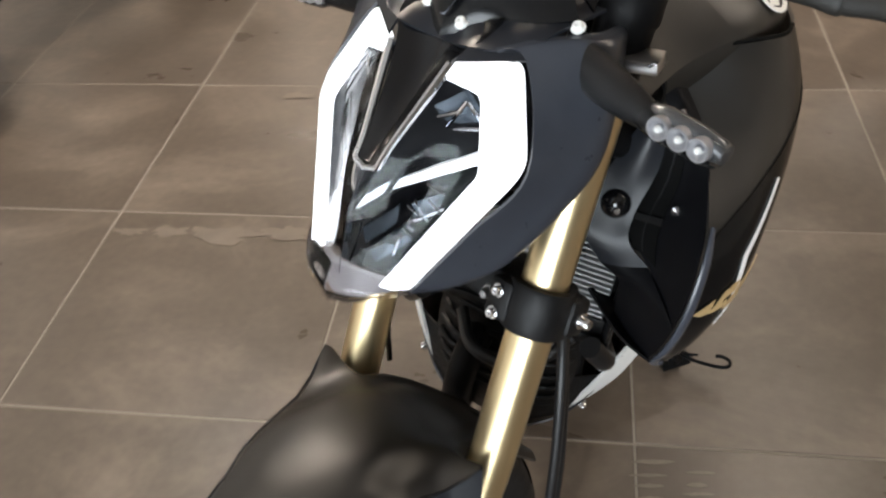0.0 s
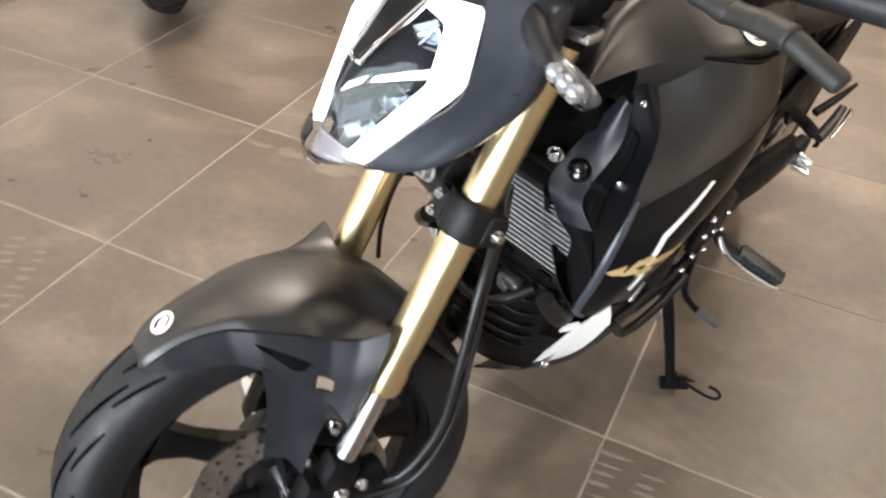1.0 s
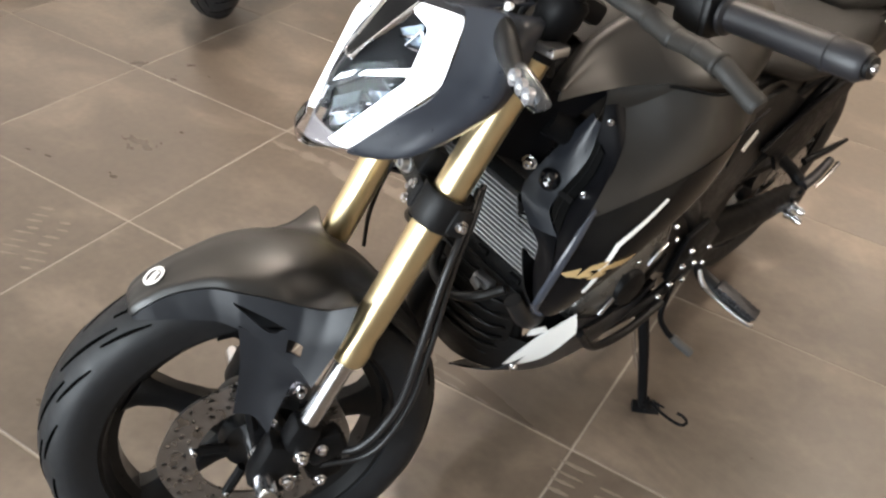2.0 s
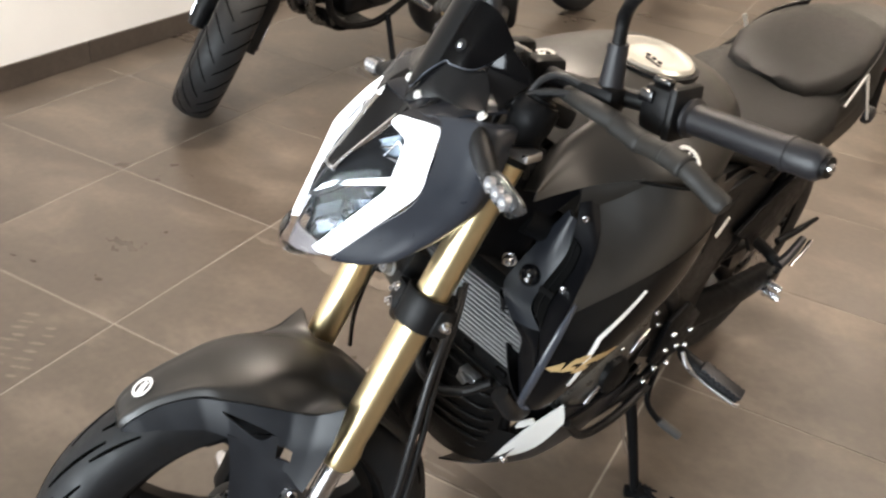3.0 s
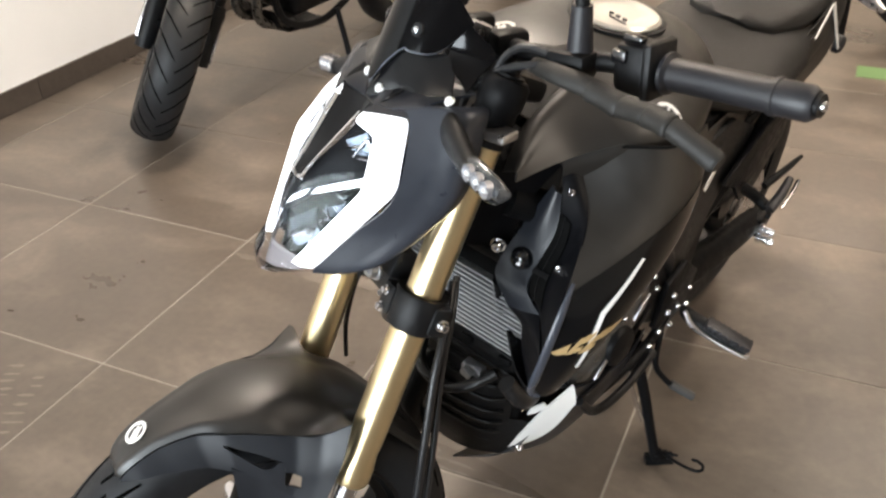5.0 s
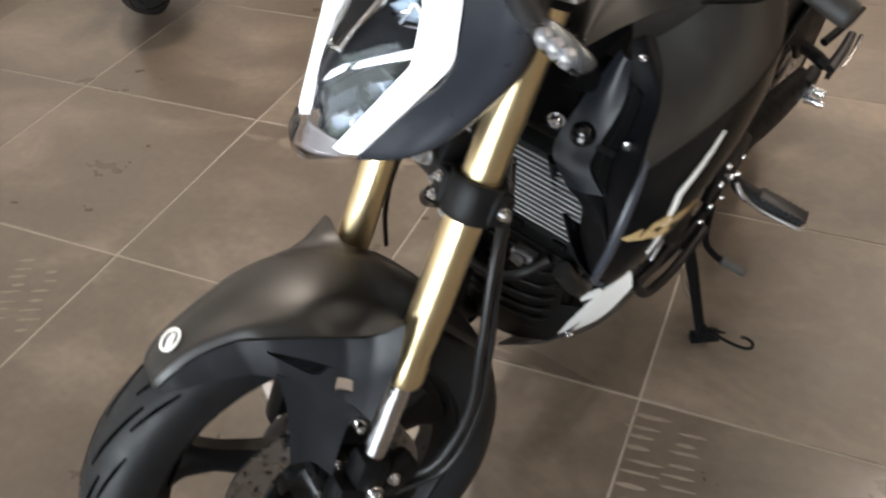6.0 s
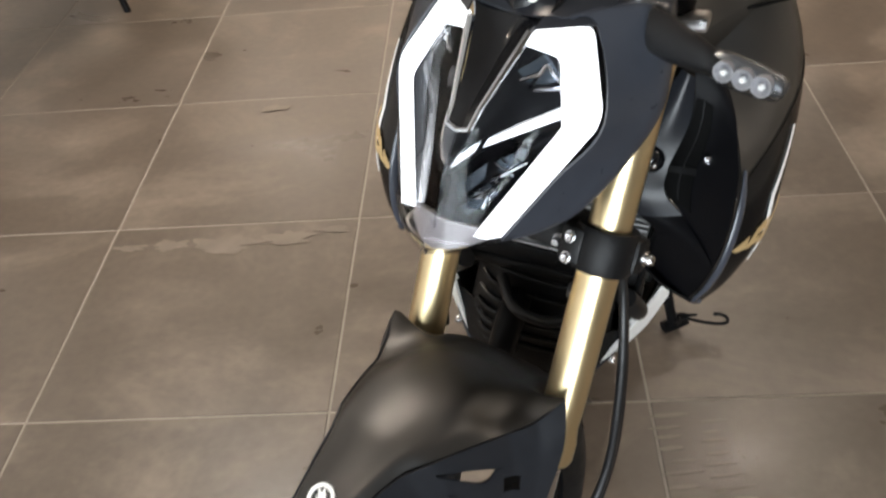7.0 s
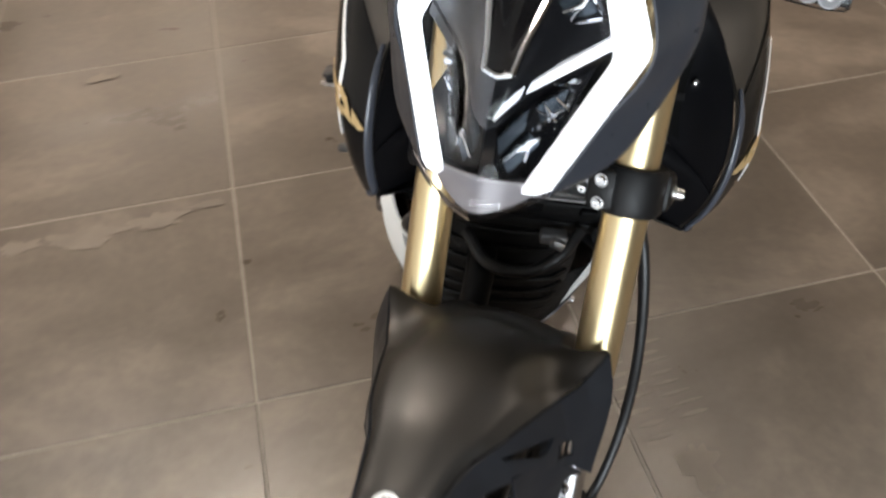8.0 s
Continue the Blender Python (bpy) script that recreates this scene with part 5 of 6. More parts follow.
def rear():
    # saddle, pillion pad and tail
    ring = []
    for y, hw, z, dz in ((.47, .060, .812, .05), (.53, .100, .806, .07), (.62, .145, .802, .09), (.72, .162, .808, .10), (.82, .158, .824, .10), (.90, .135, .838, .09), (.96, .10, .842, .07)):
        ring.append([V(hw * math.cos(w) * (1 - .12 * math.sin(w)), y, z - dz / 2 + dz / 2 * math.sin(w)) for w in [2 * math.pi * k / 24 for k in range(24)]])
    part("saddle", rings(ring), M_SEAT, bike, "black leatherette rider saddle", smooth=60)
    ring = []
    for y, hw, z, dz in ((.775, .05, .825, .03), (.80, .085, .838, .055), (.88, .118, .860, .07), (.98, .125, .874, .075), (1.08, .115, .882, .07), (1.16, .09, .882, .055), (1.19, .05, .876, .03)):
        ring.append([V(hw * math.copysign(abs(math.cos(w)) ** .7, math.cos(w)), y, z - dz / 2 + dz / 2 * math.copysign(abs(math.sin(w)) ** .7, math.sin(w))) for w in [2 * math.pi * k / 28 for k in range(28)]])
    part("pillion_seat", rings(ring), M_SEAT, bike, "raised black leatherette pillion seat", smooth=60)
    for s in (1, -1):
        T = [
            [(s * .120, .70, .775), (s * .135, .85, .795), (s * .130, 1.00, .825), (s * .105, 1.15, .845), (s * .055, 1.38, .852)],
            [(s * .125, .70, .72), (s * .140, .85, .745), (s * .135, 1.00, .775), (s * .110, 1.15, .805), (s * .060, 1.39, .82)],
            [(s * .110, .72, .655), (s * .120, .86, .69), (s * .115, 1.00, .725), (s * .095, 1.14, .765), (s * .050, 1.37, .785)],
        ]
        f = surface(T)
        tail = part("tail_panel", sheet(f, 12, 24, .003 * s), M_MATTE, bike, "matte black tail panel with a white chevron")
        F2 = [[(s * .118, .78, .768), (s * .128, .90, .815), (s * .122, 1.01, .862), (s * .090, 1.125, .885)],
              [(s * .134, .86, .730), (s * .137, .97, .775), (s * .130, 1.06, .812), (s * .102, 1.135, .850)],
              [(s * .128, .96, .670), (s * .130, 1.06, .705), (s * .124, 1.11, .760), (s * .105, 1.145, .815)]]
        part("tail_flank", sheet(F2, 14, 18, .003 * s), M_MATTE, tail, "matte black flank under the seat")
        bm = slab([(s * .143, .864, .806), (s * .138, .921, .856), (s * .138, .931, .852), (s * .143, .874, .802)], (s * .002, 0, 0)) if s > 0 else bmesh.new()
        slab([(s * .138, .921, .856), (s * .141, 1.084, .718), (s * .141, 1.096, .716), (s * .138, .936, .856)], (s * .002, 0, 0), bm=bm)
        part("chevron", bm, M_WHITE, tail, "white chevron decal", smooth=0)
        part("tail_stud", lathe([(.02, 0), (.02, .012), (.014, .018), (.002, .02)], (s * .120, 1.148, .705), (s, 0, 0), 16), M_GRIP, tail)
        # mid side cover and rear frame
        K = [
            [(s * .165, .30, .80), (s * .140, .44, .765), (s * .118, .58, .740), (s * .112, .72, .73)],
            [(s * .185, .29, .72), (s * .150, .42, .69), (s * .130, .56, .66), (s * .118, .70, .66)],
            [(s * .170, .22, .65), (s * .140, .36, .61), (s * .125, .50, .57), (s * .11, .62, .57)],
        ]
        g = surface(K)
        sc = part("mid_cover", sheet(g, 14, 18, .003 * s), M_MATTE, bike, "black mid side cover with a white dash")
        part("white_dash", slab([(s * .166, .459, .706), (s * .171, .424, .681), (s * .171, .412, .690), (s * .166, .450, .713)], (s * .002, 0, 0)), M_WHITE, sc, smooth=0)
        part("dash_plate", slab([(s * .160, .40, .720), (s * .150, .50, .730), (s * .150, .50, .670), (s * .166, .40, .655)], (s * .004, 0, 0), .001), M_SCOOP, sc)
        part("subframe_tube", tube([(s * .105, .48, .60), (s * .115, .72, .68), (s * .11, .95, .74), (s * .06, 1.20, .80)], .013, 10), M_CAST, bike, "black rear subframe tube")
        part("subframe_stay", tube([(s * .115, .52, .44), (s * .125, .68, .55), (s * .120, .86, .68)], .012, 10), M_CAST, bike)
        fp = [(s * .128, .30, .72), (s * .122, .60, .73), (s * .118, .74, .66), (s * .124, .62, .52), (s * .138, .57, .44), (s * .140, .46, .36), (s * .140, .36, .42), (s * .136, .30, .56)]
        part("frame_plate", slab(fp, (s * .010, 0, 0), .002), M_PLAST, bike, "black frame plate behind the engine")
        # rider peg with its bracket
        br = [(s * .150, .44, .47), (s * .150, .50, .49), (s * .155, .56, .44), (s * .155, .545, .36), (s * .150, .49, .33), (s * .148, .44, .36)]
        pb = part("peg_bracket", slab(br, (s * .012, 0, 0), .003), M_CAST, bike, "black peg bracket with bright bolts")
        for y, z in ((.464, .392), (.513, .378), (.505, .335), (.545, .405), (.56, .355), (.45, .352), (.425, .332), (.47, .43)):
            bolt("bracket_bolt", (s * .164, y, z), (s, 0, 0), .0055, .007, M_STEEL, pb)
        peg = part("foot_peg", tube([(s * .160, .560, .345), (s * .190, .570, .322), (s * .300, .592, .300)], [.008, .015, .013], 12, flat=.5), M_PLAST, bike, "black foot peg with ribbed rubber and aluminium edge")
        for k in range(8):
            c = V(s * .218, .577, .325).lerp(V(s * .296, .594, .307), k / 7)
            part("peg_rib", block(c, (.006, .038, .012), .002, Matrix.Rotation(radians(13 * s), 4, "Y"), None, 1), M_GRIP, peg)
        part("peg_edge", tube([(s * .172, .556, .340), (s * .192, .556, .318), (s * .230, .566, .302), (s * .296, .580, .290), (s * .306, .590, .288)], [.004, .006, .004, .004, .003], 10), M_ALU, peg, "aluminium edge")
        bm = block(V(s * .258, .586, .316), (.096, .030, .012), .004, Matrix.Rotation(radians(13 * s), 4, "Y") @ Matrix.Rotation(radians(12 * s), 4, "Z"))
        part("peg_rubber", bm, M_GRIP, peg, "ribbed black rubber")
        part("foot_lever", tube([(s * .165, .47, .34), (s * .180, .455, .275), (s * .205, .468, .240), (s * .225, .474, .232)], .006, 10), M_CAST, bike, "black foot lever")
        part("lever_tip", tube([(s * .216, .470, .236), (s * .258, .492, .215)], .009, 12), M_GREYR, bike, "grey rubber lever tip")
        # pillion peg hanger
        part("pillion_hanger", tube([(s * .12, .70, .56), (s * .165, .76, .515), (s * .195, .768, .498)], .012, 10), M_CAST, bike, "black pillion peg hanger")
        pp = part("pillion_peg", tube([(s * .204, .758, .500), (s * .206, .795, .516), (s * .203, .840, .535)], [.011, .010, .008], 12), M_GRIP, bike, "folded black pillion peg")
        part("peg_edge", tube([(s * .222, .769, .507), (s * .222, .805, .522), (s * .219, .843, .537)], [.003, .0035, .005], 8), M_STEEL, pp)
        part("hanger_rail", tube([(s * .170, .80, .520), (s * .184, .86, .540), (s * .192, .912, .553)], [.008, .007, .004], 10), M_CAST, bike)
        bolt("hanger_bolt", (s * .205, .752, .492), (s, 0, 0), .007, .008, M_CAST, bike)
        rp = [(s * .140, .60, .60), (s * .140, .74, .665), (s * .140, .90, .70), (s * .140, .87, .585), (s * .140, .79, .50), (s * .140, .735, .505), (s * .140, .68, .56)]
        part("hanger_plate", slab(rp, (s * .010, 0, 0), .002), M_CAST, bike, "black cast hanger plate")
        # swingarm
        part("swingarm", tube([(s * .11, .52, .385), (s * .125, .75, .345), (s * .125, 1.03, .300)], [.026, .024, .020], 12, flat=1.4), M_CAST, bike, "black steel swingarm")
        part("axle_block", block((s * .135, 1.03, .298), (.03, .07, .05), .008), M_CAST, bike)
        bolt("axle_nut", (s * .150, 1.003, .301), (s, 0, 0), .009, .034, M_STEEL, bike)
        bolt("axle_nut", (s * .150, 1.000, .279), (s, 0, 0), .009, .040, M_STEEL, bike)
        bolt("chain_adjuster", (s * .135, 1.07, .298), (0, 1, 0), .006, .02, M_STEEL, bike)
    hub = V(0, 1.045, .300)
    w = spoked_wheel(hub, 0.218, 0.055, 5, 0.2, 0.05, M_RIM, bike, "black cast spoked rear wheel", name="rear_wheel")
    part("rear_tyre", tyre_mesh(hub, 0.300, 0.15, 128, 28, 0.212), M_RUBBER, w, "grooved black road tyre", smooth=50)
    tread(w, hub, 0.300, 0.15, 0.212, 17, ROAD)
    part("sprocket", lathe([(.03, -.003), (.10, -.003), (.105, 0), (.10, .003), (.03, .003)], hub + V(.085, 0, 0), (1, 0, 0), 40), M_DISC, w)
    part("chain", tube([(.085, .44, .45), (.085, .75, .43), (.085, 1.0, .402)], .008, 8, flat=1.6), M_CAST, bike, "dark drive chain")
    part("chain_lower", tube([(.085, .44, .36), (.085, .75, .26), (.085, 1.0, .198)], .008, 8, flat=1.6), M_CAST, bike)
    part("chain_guard", sheet([[(.105, .55, .47), (.105, .8, .455), (.105, 1.05, .44)], [(.07, .55, .485), (.07, .8, .47), (.07, 1.05, .455)]], 4, 12, .003), M_PLAST, bike)
    part("rear_shock", tube([(0, .50, .44), (0, .60, .62)], .03, 16), M_CAST, bike, "black rear shock")
    part("inner_guard", sheet([[(-.09, .70, .60), (0, .68, .64), (.09, .70, .60)], [(-.085, .90, .66), (0, .88, .69), (.085, .90, .66)], [(-.08, 1.12, .70), (0, 1.12, .73), (.08, 1.12, .70)]], 10, 10, .004), M_PLAST, bike, "black inner rear mudguard")
    part("air_box", block((0, .52, .635), (.235, .42, .23), .03), M_PLAST, bike, "black air box under the saddle")
    ring = []
    for y, hw, z, dz in ((1.10, .085, .862, .04), (1.20, .082, .872, .05), (1.30, .070, .868, .05), (1.38, .058, .858, .05), (1.41, .040, .848, .03)):
        ring.append([V(hw * math.copysign(abs(math.cos(w)) ** .6, math.cos(w)), y, z - dz / 2 + dz / 2 * math.copysign(abs(math.sin(w)) ** .6, math.sin(w))) for w in [2 * math.pi * k / 24 for k in range(24)]])
    part("under_tray", block((0, .82, .625), (.19, .30, .15), .03), M_PLAST, bike, "black tray under the seat")
    part("tail_cowl", rings(ring), M_MATTE, bike, "matte black tail cowl behind the pillion seat", smooth=60)
    part("tail_lamp", block((0, 1.372, .748), (.136, .045, .028), .009), M_RED, bike, "red tail lamp")
    for s in (1, -1):
        ri = part("rear_indicator", tube([(s * .05, 1.38, .736), (s * .075, 1.385, .738), (s * .092, 1.387, .736)], [.009, .008, .011], 12), M_PLAST, bike, "rear indicator with a clear lens")
        part("indicator_lens", tube([(s * .090, 1.387, .736), (s * .115, 1.385, .733), (s * .148, 1.370, .728)], [.011, .015, .007], 14, flat=.7), M_ALU, ri, "clear silvery lens")
    part("plate_holder", sheet([[(-.06, 1.36, .80), (.06, 1.36, .80)], [(-.07, 1.46, .60), (.07, 1.46, .60)]], 6, 6, .004), M_PLAST, bike)


def side_stand():
    st = part("side_stand", tube([(.150, .43, .285), (.185, .435, .21), (.232, .448, .085), (.245, .452, .055)], [.012, .011, .010, .009], 12), M_CAST, bike, "black steel side stand on the tiles")
    inv = BIKE.inverted()
    foot = [inv @ Vector(p) for p in ((1.255, -.42, .006), (1.305, -.395, .006))]
    bm = tube([foot[0], foot[1]], .014, 12, flat=.5)
    tube([(.240, .450, .075), inv @ V(1.283, -.408, .012)], .011, 12, bm=bm)
    part("stand_foot", bm, M_CAST, st, "black stand foot")
    a = inv @ V(1.285, -.410, .03)
    hook = [a, inv @ V(1.318, -.440, .042), inv @ V(1.350, -.457, .050), inv @ V(1.366, -.458, .054), inv @ V(1.369, -.446, .055), inv @ V(1.358, -.436, .055), inv @ V(1.346, -.434, .054)]
    part("stand_hook", tube(hook, .0034, 10, 36), M_CAST, st, "thin hooked kick bar")
    part("stand_hook", tube([a + V(.004, .010, -.004), inv @ V(1.300, -.420, .040), inv @ V(1.318, -.424, .044)], [.004, .0035, .002], 10, 16), M_CAST, st)
    part("stand_spring", tube([(.140, .40, .30), (.175, .42, .20), (.20, .43, .15)], .004, 8), M_STEEL, st)
    part("stand_pivot", block((.145, .43, .29), (.035, .05, .05), .01), M_CAST, st)


tank()
side_panels()
radiator()
engine()
belly_pan()
rear()
side_stand()


# ---- other motorcycles of the showroom ----
def parked_bike(m, label, rim_paint, body_paint, tyre_w, knobbly, steer=0, rear_paint=None):
    b = tagged(new("parked_motorcycle"), label, "motorcycle", "other motorcycles on the floor")
    b.matrix_basis = m
    rake = radians(26)
    k, fwd = V(0, math.sin(rake), math.cos(rake)), V(0, -math.cos(rake), math.sin(rake))

    h = V(0, 0, .315)
    fm = Matrix.Translation(h) @ Matrix.Rotation(radians(steer), 4, k) @ Matrix.Translation(-h)
    w = spoked_wheel(h, .236, .04, 6, .3, .03, rim_paint, b, "", fm)
    part("tyre", tyre_mesh(h, .312, tyre_w, 112, 28, .230), M_RUBBER, w, "treaded black tyre", smooth=50)
    tread(w, h, .312, tyre_w, .230, 26 if knobbly else 16, BLOCK if knobbly else ROAD)
    part("brake_disc", drilled_disc(h, .06, .09, .14), M_DISC, w, smooth=0)
    for s in (1, -1):
        o = h + V(s * .098, 0, 0) - fwd * .045
        leg = part("fork_leg", lathe([(.03, -.02), (.030, .10), (.022, .12), (.022, .26), (.028, .27), (.028, .72)], o, k, 24), M_PLAST, b, "black fork leg", fm)
        part("leg_guard", lathe([(.036, .0), (.036, .16), (.031, .2)], o, k, 16), M_PLAST, leg, "fork guard")
        part("guard_strip", tube([o + V(s * .030, -.020, 0) + k * .02, o + V(s * .031, -.020, 0) + k * .09, o + V(s * .028, -.018, 0) + k * .17], [.003, .005, .003], 8), M_STEEL, leg, "silver guard strip")
        part("caliper", block(h + V(s * .085, .075, .02), (.05, .06, .11), .014), M_CAST, leg)
        bolt("caliper_bolt", h + V(s * .112, .075, .05), (s, 0, 0), .008, .01, M_STEEL, leg)
        bolt("caliper_bolt", h + V(s * .112, .075, -.01), (s, 0, 0), .008, .01, M_STEEL, leg)
    part("front_fender", sheet([[(x, -math.cos(radians(a)) * r, .315 + math.sin(radians(a)) * r) for x, r in ((-.07, .33), (-.04, .35), (0, .358), (.04, .35), (.07, .33))] for a in ((82, 96, 110, 125, 145) if knobbly else (40, 65, 90, 115, 140))], 20, 14, .003), body_paint, b, "short front mudguard", fm)
    part("beak", sheet([[(-.02, -.22, .78), (0, -.24, .78), (.02, -.22, .78)], [(-.09, .05, .86), (0, .0, .90), (.09, .05, .86)], [(-.12, .22, .95), (0, .2, 1.02), (.12, .22, .95)]], 12, 12, .004), body_paint, b, "pointed front cowl")
    eng = part("engine", block((0, .68, .44), (.24, .32, .24), .04, seg=3), M_CAST, b, "black engine")
    part("cylinder", block((0, .56, .60), (.18, .16, .20), .02, Matrix.Rotation(radians(20), 4, "X")), M_CAST, eng)
    for k in range(5):
        part("cylinder_fin", block((0, .545 + .012 * k, .53 + .034 * k), (.21, .19, .008), .002, Matrix.Rotation(radians(20), 4, "X"), seg=1), M_CAST, eng, smooth=0)
    for s in (1, -1):
        part("side_cover", lathe([(.09, -.02), (.09, .012), (.08, .026), (.03, .030), (.004, .030)], (s * .12, .70, .44), (s, 0, 0), 32), M_CAST, eng)
        for q in range(5):
            w2 = 2 * math.pi * q / 5
            bolt("cover_bolt", (s * .134, .70 + .08 * math.cos(w2), .44 + .08 * math.sin(w2)), (s, 0, 0), .005, .008, M_STEEL, eng)
        part("frame_tube", tube([(s * .04, .22, .86), (s * .09, .34, .62), (s * .11, .46, .34), (s * .12, .70, .27), (s * .12, .92, .34)], .015, 10), M_CAST, b, "black frame tube")
        part("radiator_guard", block((s * .07, .34, .62), (.12, .03, .22), .006, Matrix.Rotation(radians(12), 4, "X")), M_DARK, b)
        part("header_pipe", tube([(s * .05, .47, .58), (s * .055, .38, .50), (s * .05, .40, .33), (s * .05, .60, .26)], .019, 12), M_ENGINE, b)
    part("skid_plate", sheet([[(-.08, .44, .36), (0, .42, .36), (.08, .44, .36)], [(-.09, .52, .26), (0, .51, .25), (.09, .52, .26)], [(-.08, .78, .24), (0, .78, .23), (.08, .78, .24)]], 10, 10, .004), M_CAST, b)
    part("fuel_tank", sheet([[(-.08, .34, .95), (-.04, .34, 1.0), (.04, .34, 1.0), (.08, .34, .95)], [(-.20, .45, .85), (-.12, .48, 1.06), (.12, .48, 1.06), (.20, .45, .85)], [(-.17, .70, .80), (-.1, .72, 1.0), (.1, .72, 1.0), (.17, .70, .80)]], 14, 16, .004), body_paint, b, "fuel tank")
    part("saddle", block((0, 1.05, .86), (.26, .70, .09), .035, seg=3), M_SEAT, b, "black saddle")
    part("tail", block((0, 1.48, .86), (.20, .25, .10), .03), body_paint, b)
    r = V(0, 1.46, .32)
    rw = spoked_wheel(r, .222, .055, 6, .1, .04, rear_paint or rim_paint, b, name="rear_wheel")
    part("rear_tyre", tyre_mesh(r, .318, .15, 112, 28, .216), M_RUBBER, rw, smooth=50)
    part("brake_disc", drilled_disc(r, -.07, .07, .115), M_DISC, rw, smooth=0)
    for s in (1, -1):
        part("swingarm", tube([(s * .12, .86, .42), (s * .125, 1.46, .32)], .028, 12, flat=1.4), M_CAST, b)
        part("foot_peg", tube([(s * .14, .86, .38), (s * .27, .87, .37)], .013, 10), M_STEEL, b)
        part("hand_grip", tube([(s * .10, .20, 1.08), (s * .25, .24, 1.10), (s * .40, .32, 1.10)], .015, 12), M_GRIP, b)
        part("subframe", tube([(s * .1, .85, .6), (s * .1, 1.2, .75), (s * .06, 1.5, .82)], .014, 8), M_CAST, b)
    part("muffler", tube([(-.16, .95, .42), (-.18, 1.2, .48), (-.18, 1.48, .58)], [.035, .055, .055], 16), M_SILVER, b, "silver muffler")
    part("side_stand", tube([(.13, .78, .30), (.20, .78, .15), (.26, .77, .02)], .012, 10), M_CAST, b)
    part("tail_lamp", block((0, 1.62, .86), (.1, .03, .04), .01), M_RED, b)
    part("tail_guard", sheet([[(-.08, 1.55, .80), (.08, 1.55, .80)], [(-.09, 1.78, .45), (.09, 1.78, .45)]], 6, 6, .006), M_PLAST, b)
    return b


def leaned(x, y, turn, lean=7):
    return pose(x, y, 0, 0, lean, turn)


parked_bike(leaned(-.70, .55, -6, 12), "tall black motorcycle with block tyres beside the white wall", M_RIM, M_GLOSS, .150, True, 42, M_YELLOW)
parked_bike(leaned(.02, 4.35, 172), "dark motorcycle with a grey guard, seen from its tail", M_RIM, M_SATIN, .12, False)
parked_bike(leaned(1.80, 2.58, -78), "black motorcycle with a dark front wheel and bright disc", M_RIM, M_GLOSS, .13, False)
parked_bike(leaned(2.06, 1.72, -80), "black motorcycle beside the green floor tape", M_RIM, M_SATIN, .13, False)


# ---- floor marks ----
tape = part("floor_tape", block((1.66, 2.03, .0012), (.24, .13, .0016), 0), M_GREEN, None, "short strip of green tape on the floor tiles", smooth=0)
tagged(tape, "", "tape")


# ---- floor tiles ----
def tile_mesh(w, d):
    bm = block((0, 0, -.006), (w, d, .012), .0014, seg=1)
    me = bpy.data.meshes.new("tile")
    bm.to_mesh(me)
    bm.free()
    me.materials.append(M_TILE)
    return me


whole = tile_mesh(.5955, .5955)
cutm = tile_mesh(.2055, .5955)
for i in range(-3, 8):
    for j in range(-8, 10):
        ob = new("tile", cutm if i == -3 else whole)
        ob.parent = floor
        ob.location = (-1.305 if i == -3 else (i + .5) * .6, (j + .5) * .6, 0)
        ob.rotation_euler = (0, 0, 0)


# ---- scuffs on the tiles ----
M_SCUFF = mat("pale_scuff", (0.185, 0.157, 0.13), 0.6, vary=0.3, scale=60)


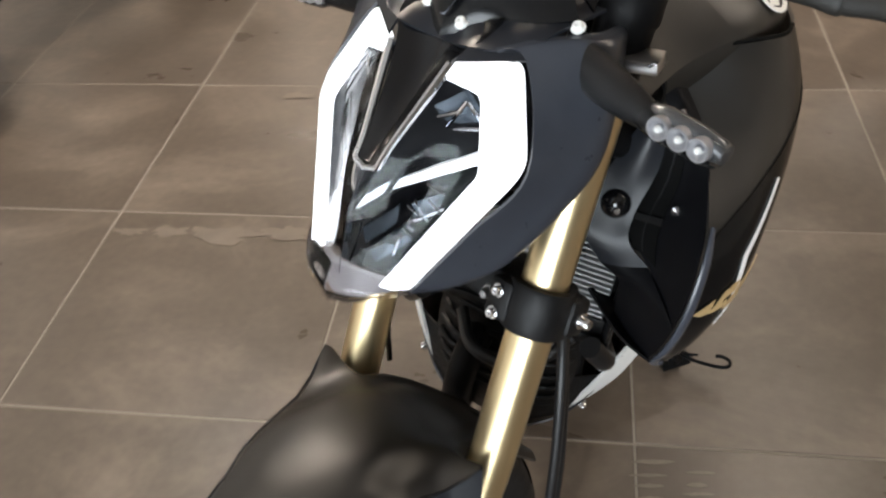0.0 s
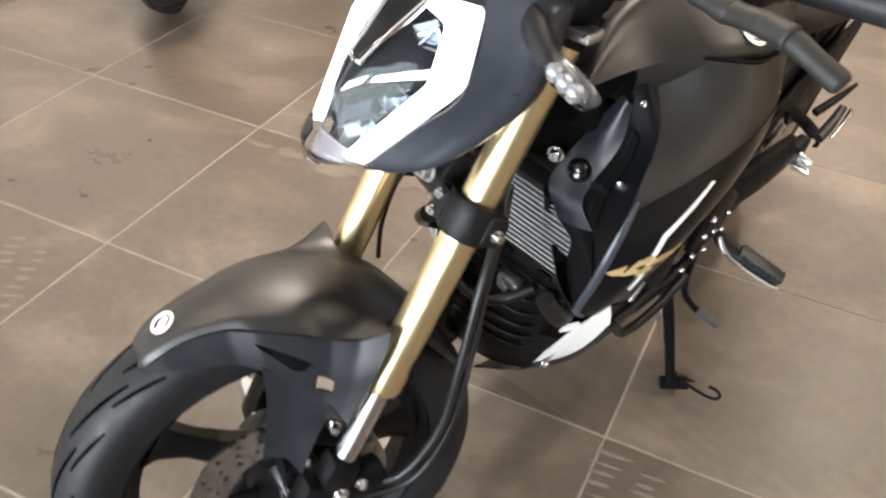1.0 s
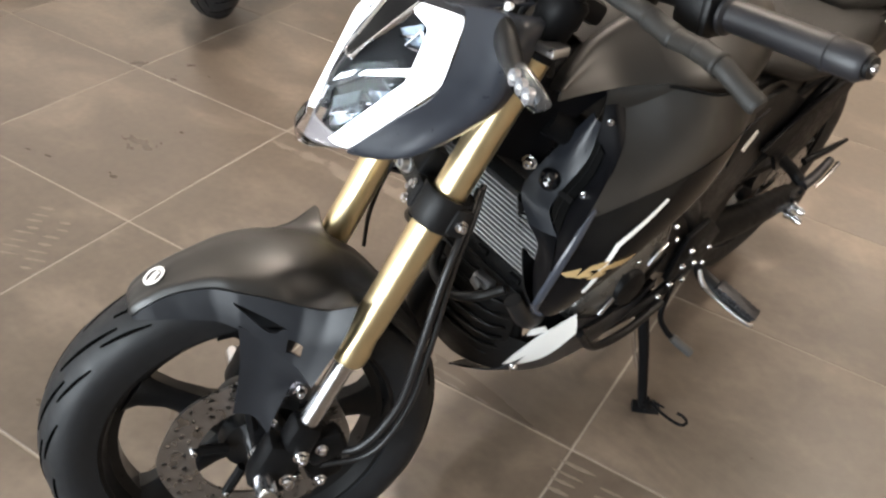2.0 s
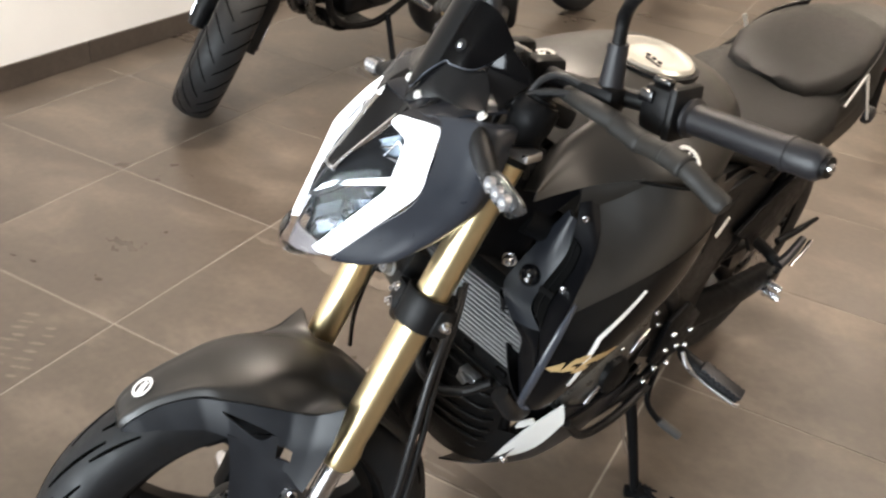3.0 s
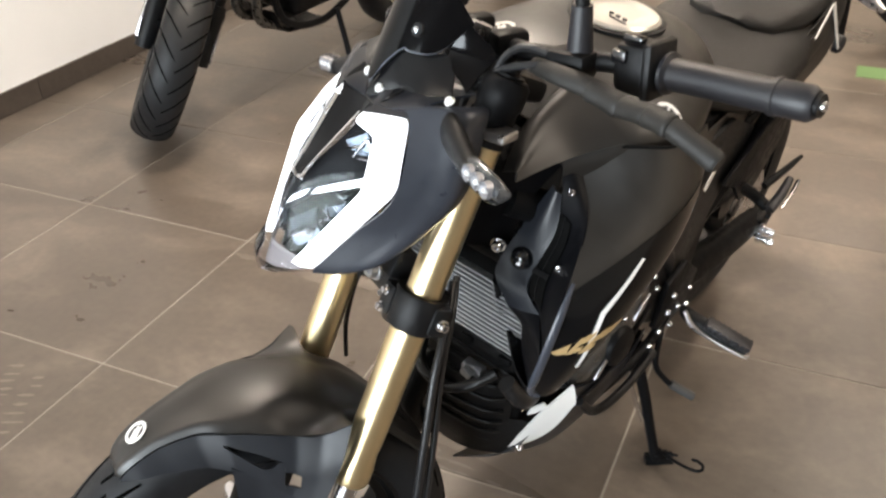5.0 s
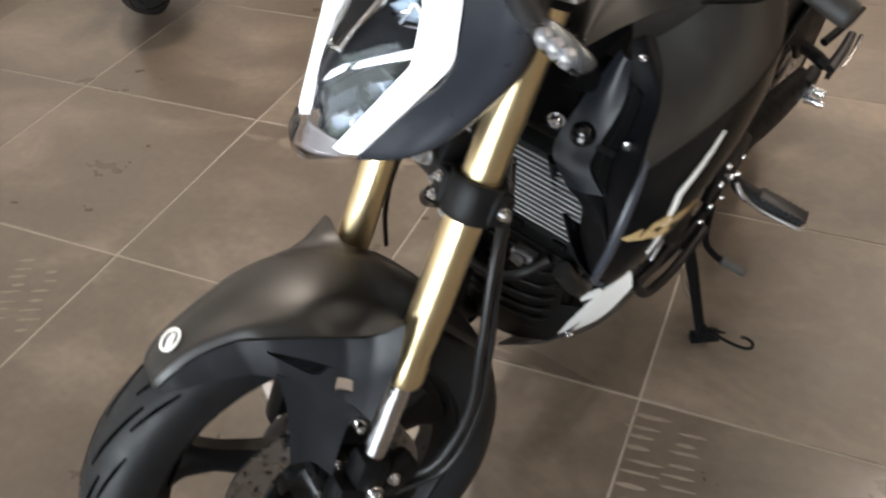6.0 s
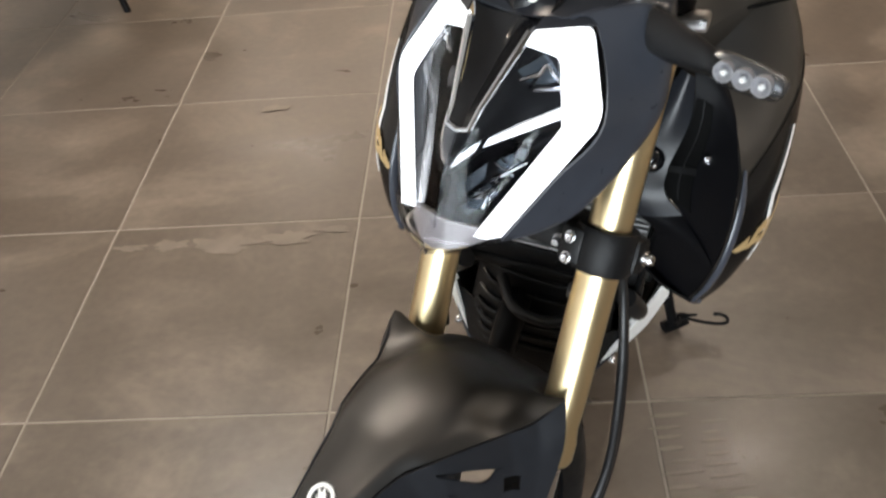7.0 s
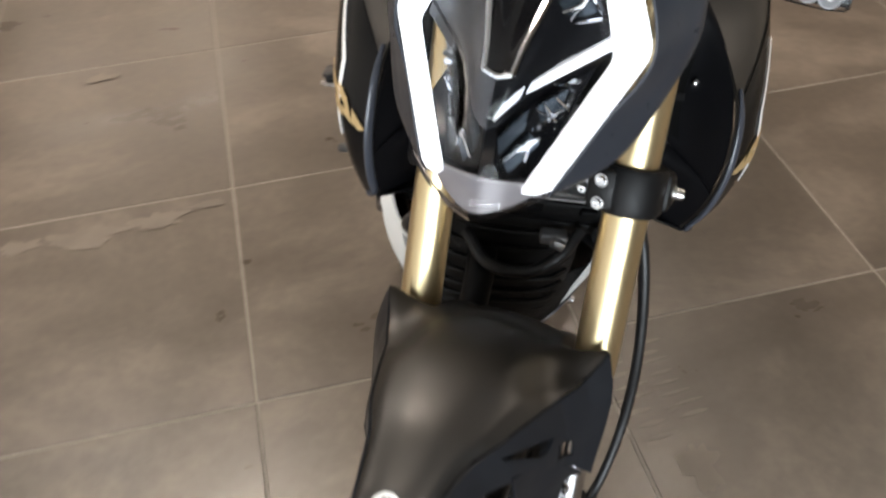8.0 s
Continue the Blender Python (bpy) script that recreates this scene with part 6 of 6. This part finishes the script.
def scuffs(x, y, turn, count, length, gap, seed):
    """A row of short worn dashes, as a tyre leaves them."""
    rng = random.Random(seed)
    bm = bmesh.new()
    c, d = V(math.cos(turn), math.sin(turn), 0), V(-math.sin(turn), math.cos(turn), 0)
    for k in range(count):
        o = V(x, y, .0009) + c * (k * gap + rng.uniform(-.004, .004)) + d * rng.uniform(-.01, .01)
        a, w = length * rng.uniform(.5, 1.1), rng.uniform(.002, .0045)
        ring = []
        for j in range(9):
            t = j / 8 - .5
            ring.append(o + d * t * a + c * (w * (1 - 4 * t * t) + rng.uniform(0, .0015)))
        for j in range(9):
            t = .5 - j / 8
            ring.append(o + d * t * a - c * (w * (1 - 4 * t * t) + rng.uniform(0, .0015)))
        slab(ring, (0, 0, .0003), bm=bm)
    ob = part("scuff_marks", bm, M_SCUFF, None, "pale worn scuff marks on the floor tiles", smooth=0)
    return tagged(ob, "", "scuff marks", "", "stuff")


scuffs(-.185, -.690, -1.15, 8, .060, .026, 3)
scuffs(-.100, -.700, -1.15, 7, .050, .030, 9)
scuffs(1.225, -.635, -1.50, 9, .075, .026, 5)
scuffs(1.300, -.650, -1.50, 8, .060, .024, 6)


def worn_patch(x, y, rx, ry, seed, lift=0.0):
    """An uneven pale patch where the glaze is worn: a ragged outline, wavy at two scales."""
    rng = random.Random(seed)
    ph = [rng.uniform(0, 6.28) for _ in range(6)]
    ring = []
    for k in range(72):
        w = 2 * math.pi * k / 72
        q = 1 + sum(.22 / (i + 1) ** .6 * math.sin((i + 2) * 1.7 // 1 * w + ph[i]) for i in range(6)) * .8 + rng.uniform(-.05, .05)
        ring.append(V(x + rx * math.cos(w) * q, y + ry * math.sin(w) * q, .0009 + lift))
    ob = part("worn_patch", slab(ring, (0, 0, .0003)), M_WORN, None, "uneven pale worn patch on a floor tile", smooth=0)
    return tagged(ob, "", "floor patch", "", "stuff")


M_WORN = mat("worn_glaze", (0.150, 0.124, 0.100), 0.5, vary=0.35, scale=14)
worn_patch(1.285, -.915, .030, .042, 2)
worn_patch(1.290, -.800, .010, .006, 4)
for n, (px, py, pw, ph) in enumerate(((.05, -.075, .040, .012), (.15, -.072, .040, .020), (.285, -.080, .072, .032), (.435, -.066, .058, .024), (.545, -.042, .034, .012), (.30, .540, .040, .016))):
    worn_patch(px, py, pw, ph, 20 + n, .0004 * n)
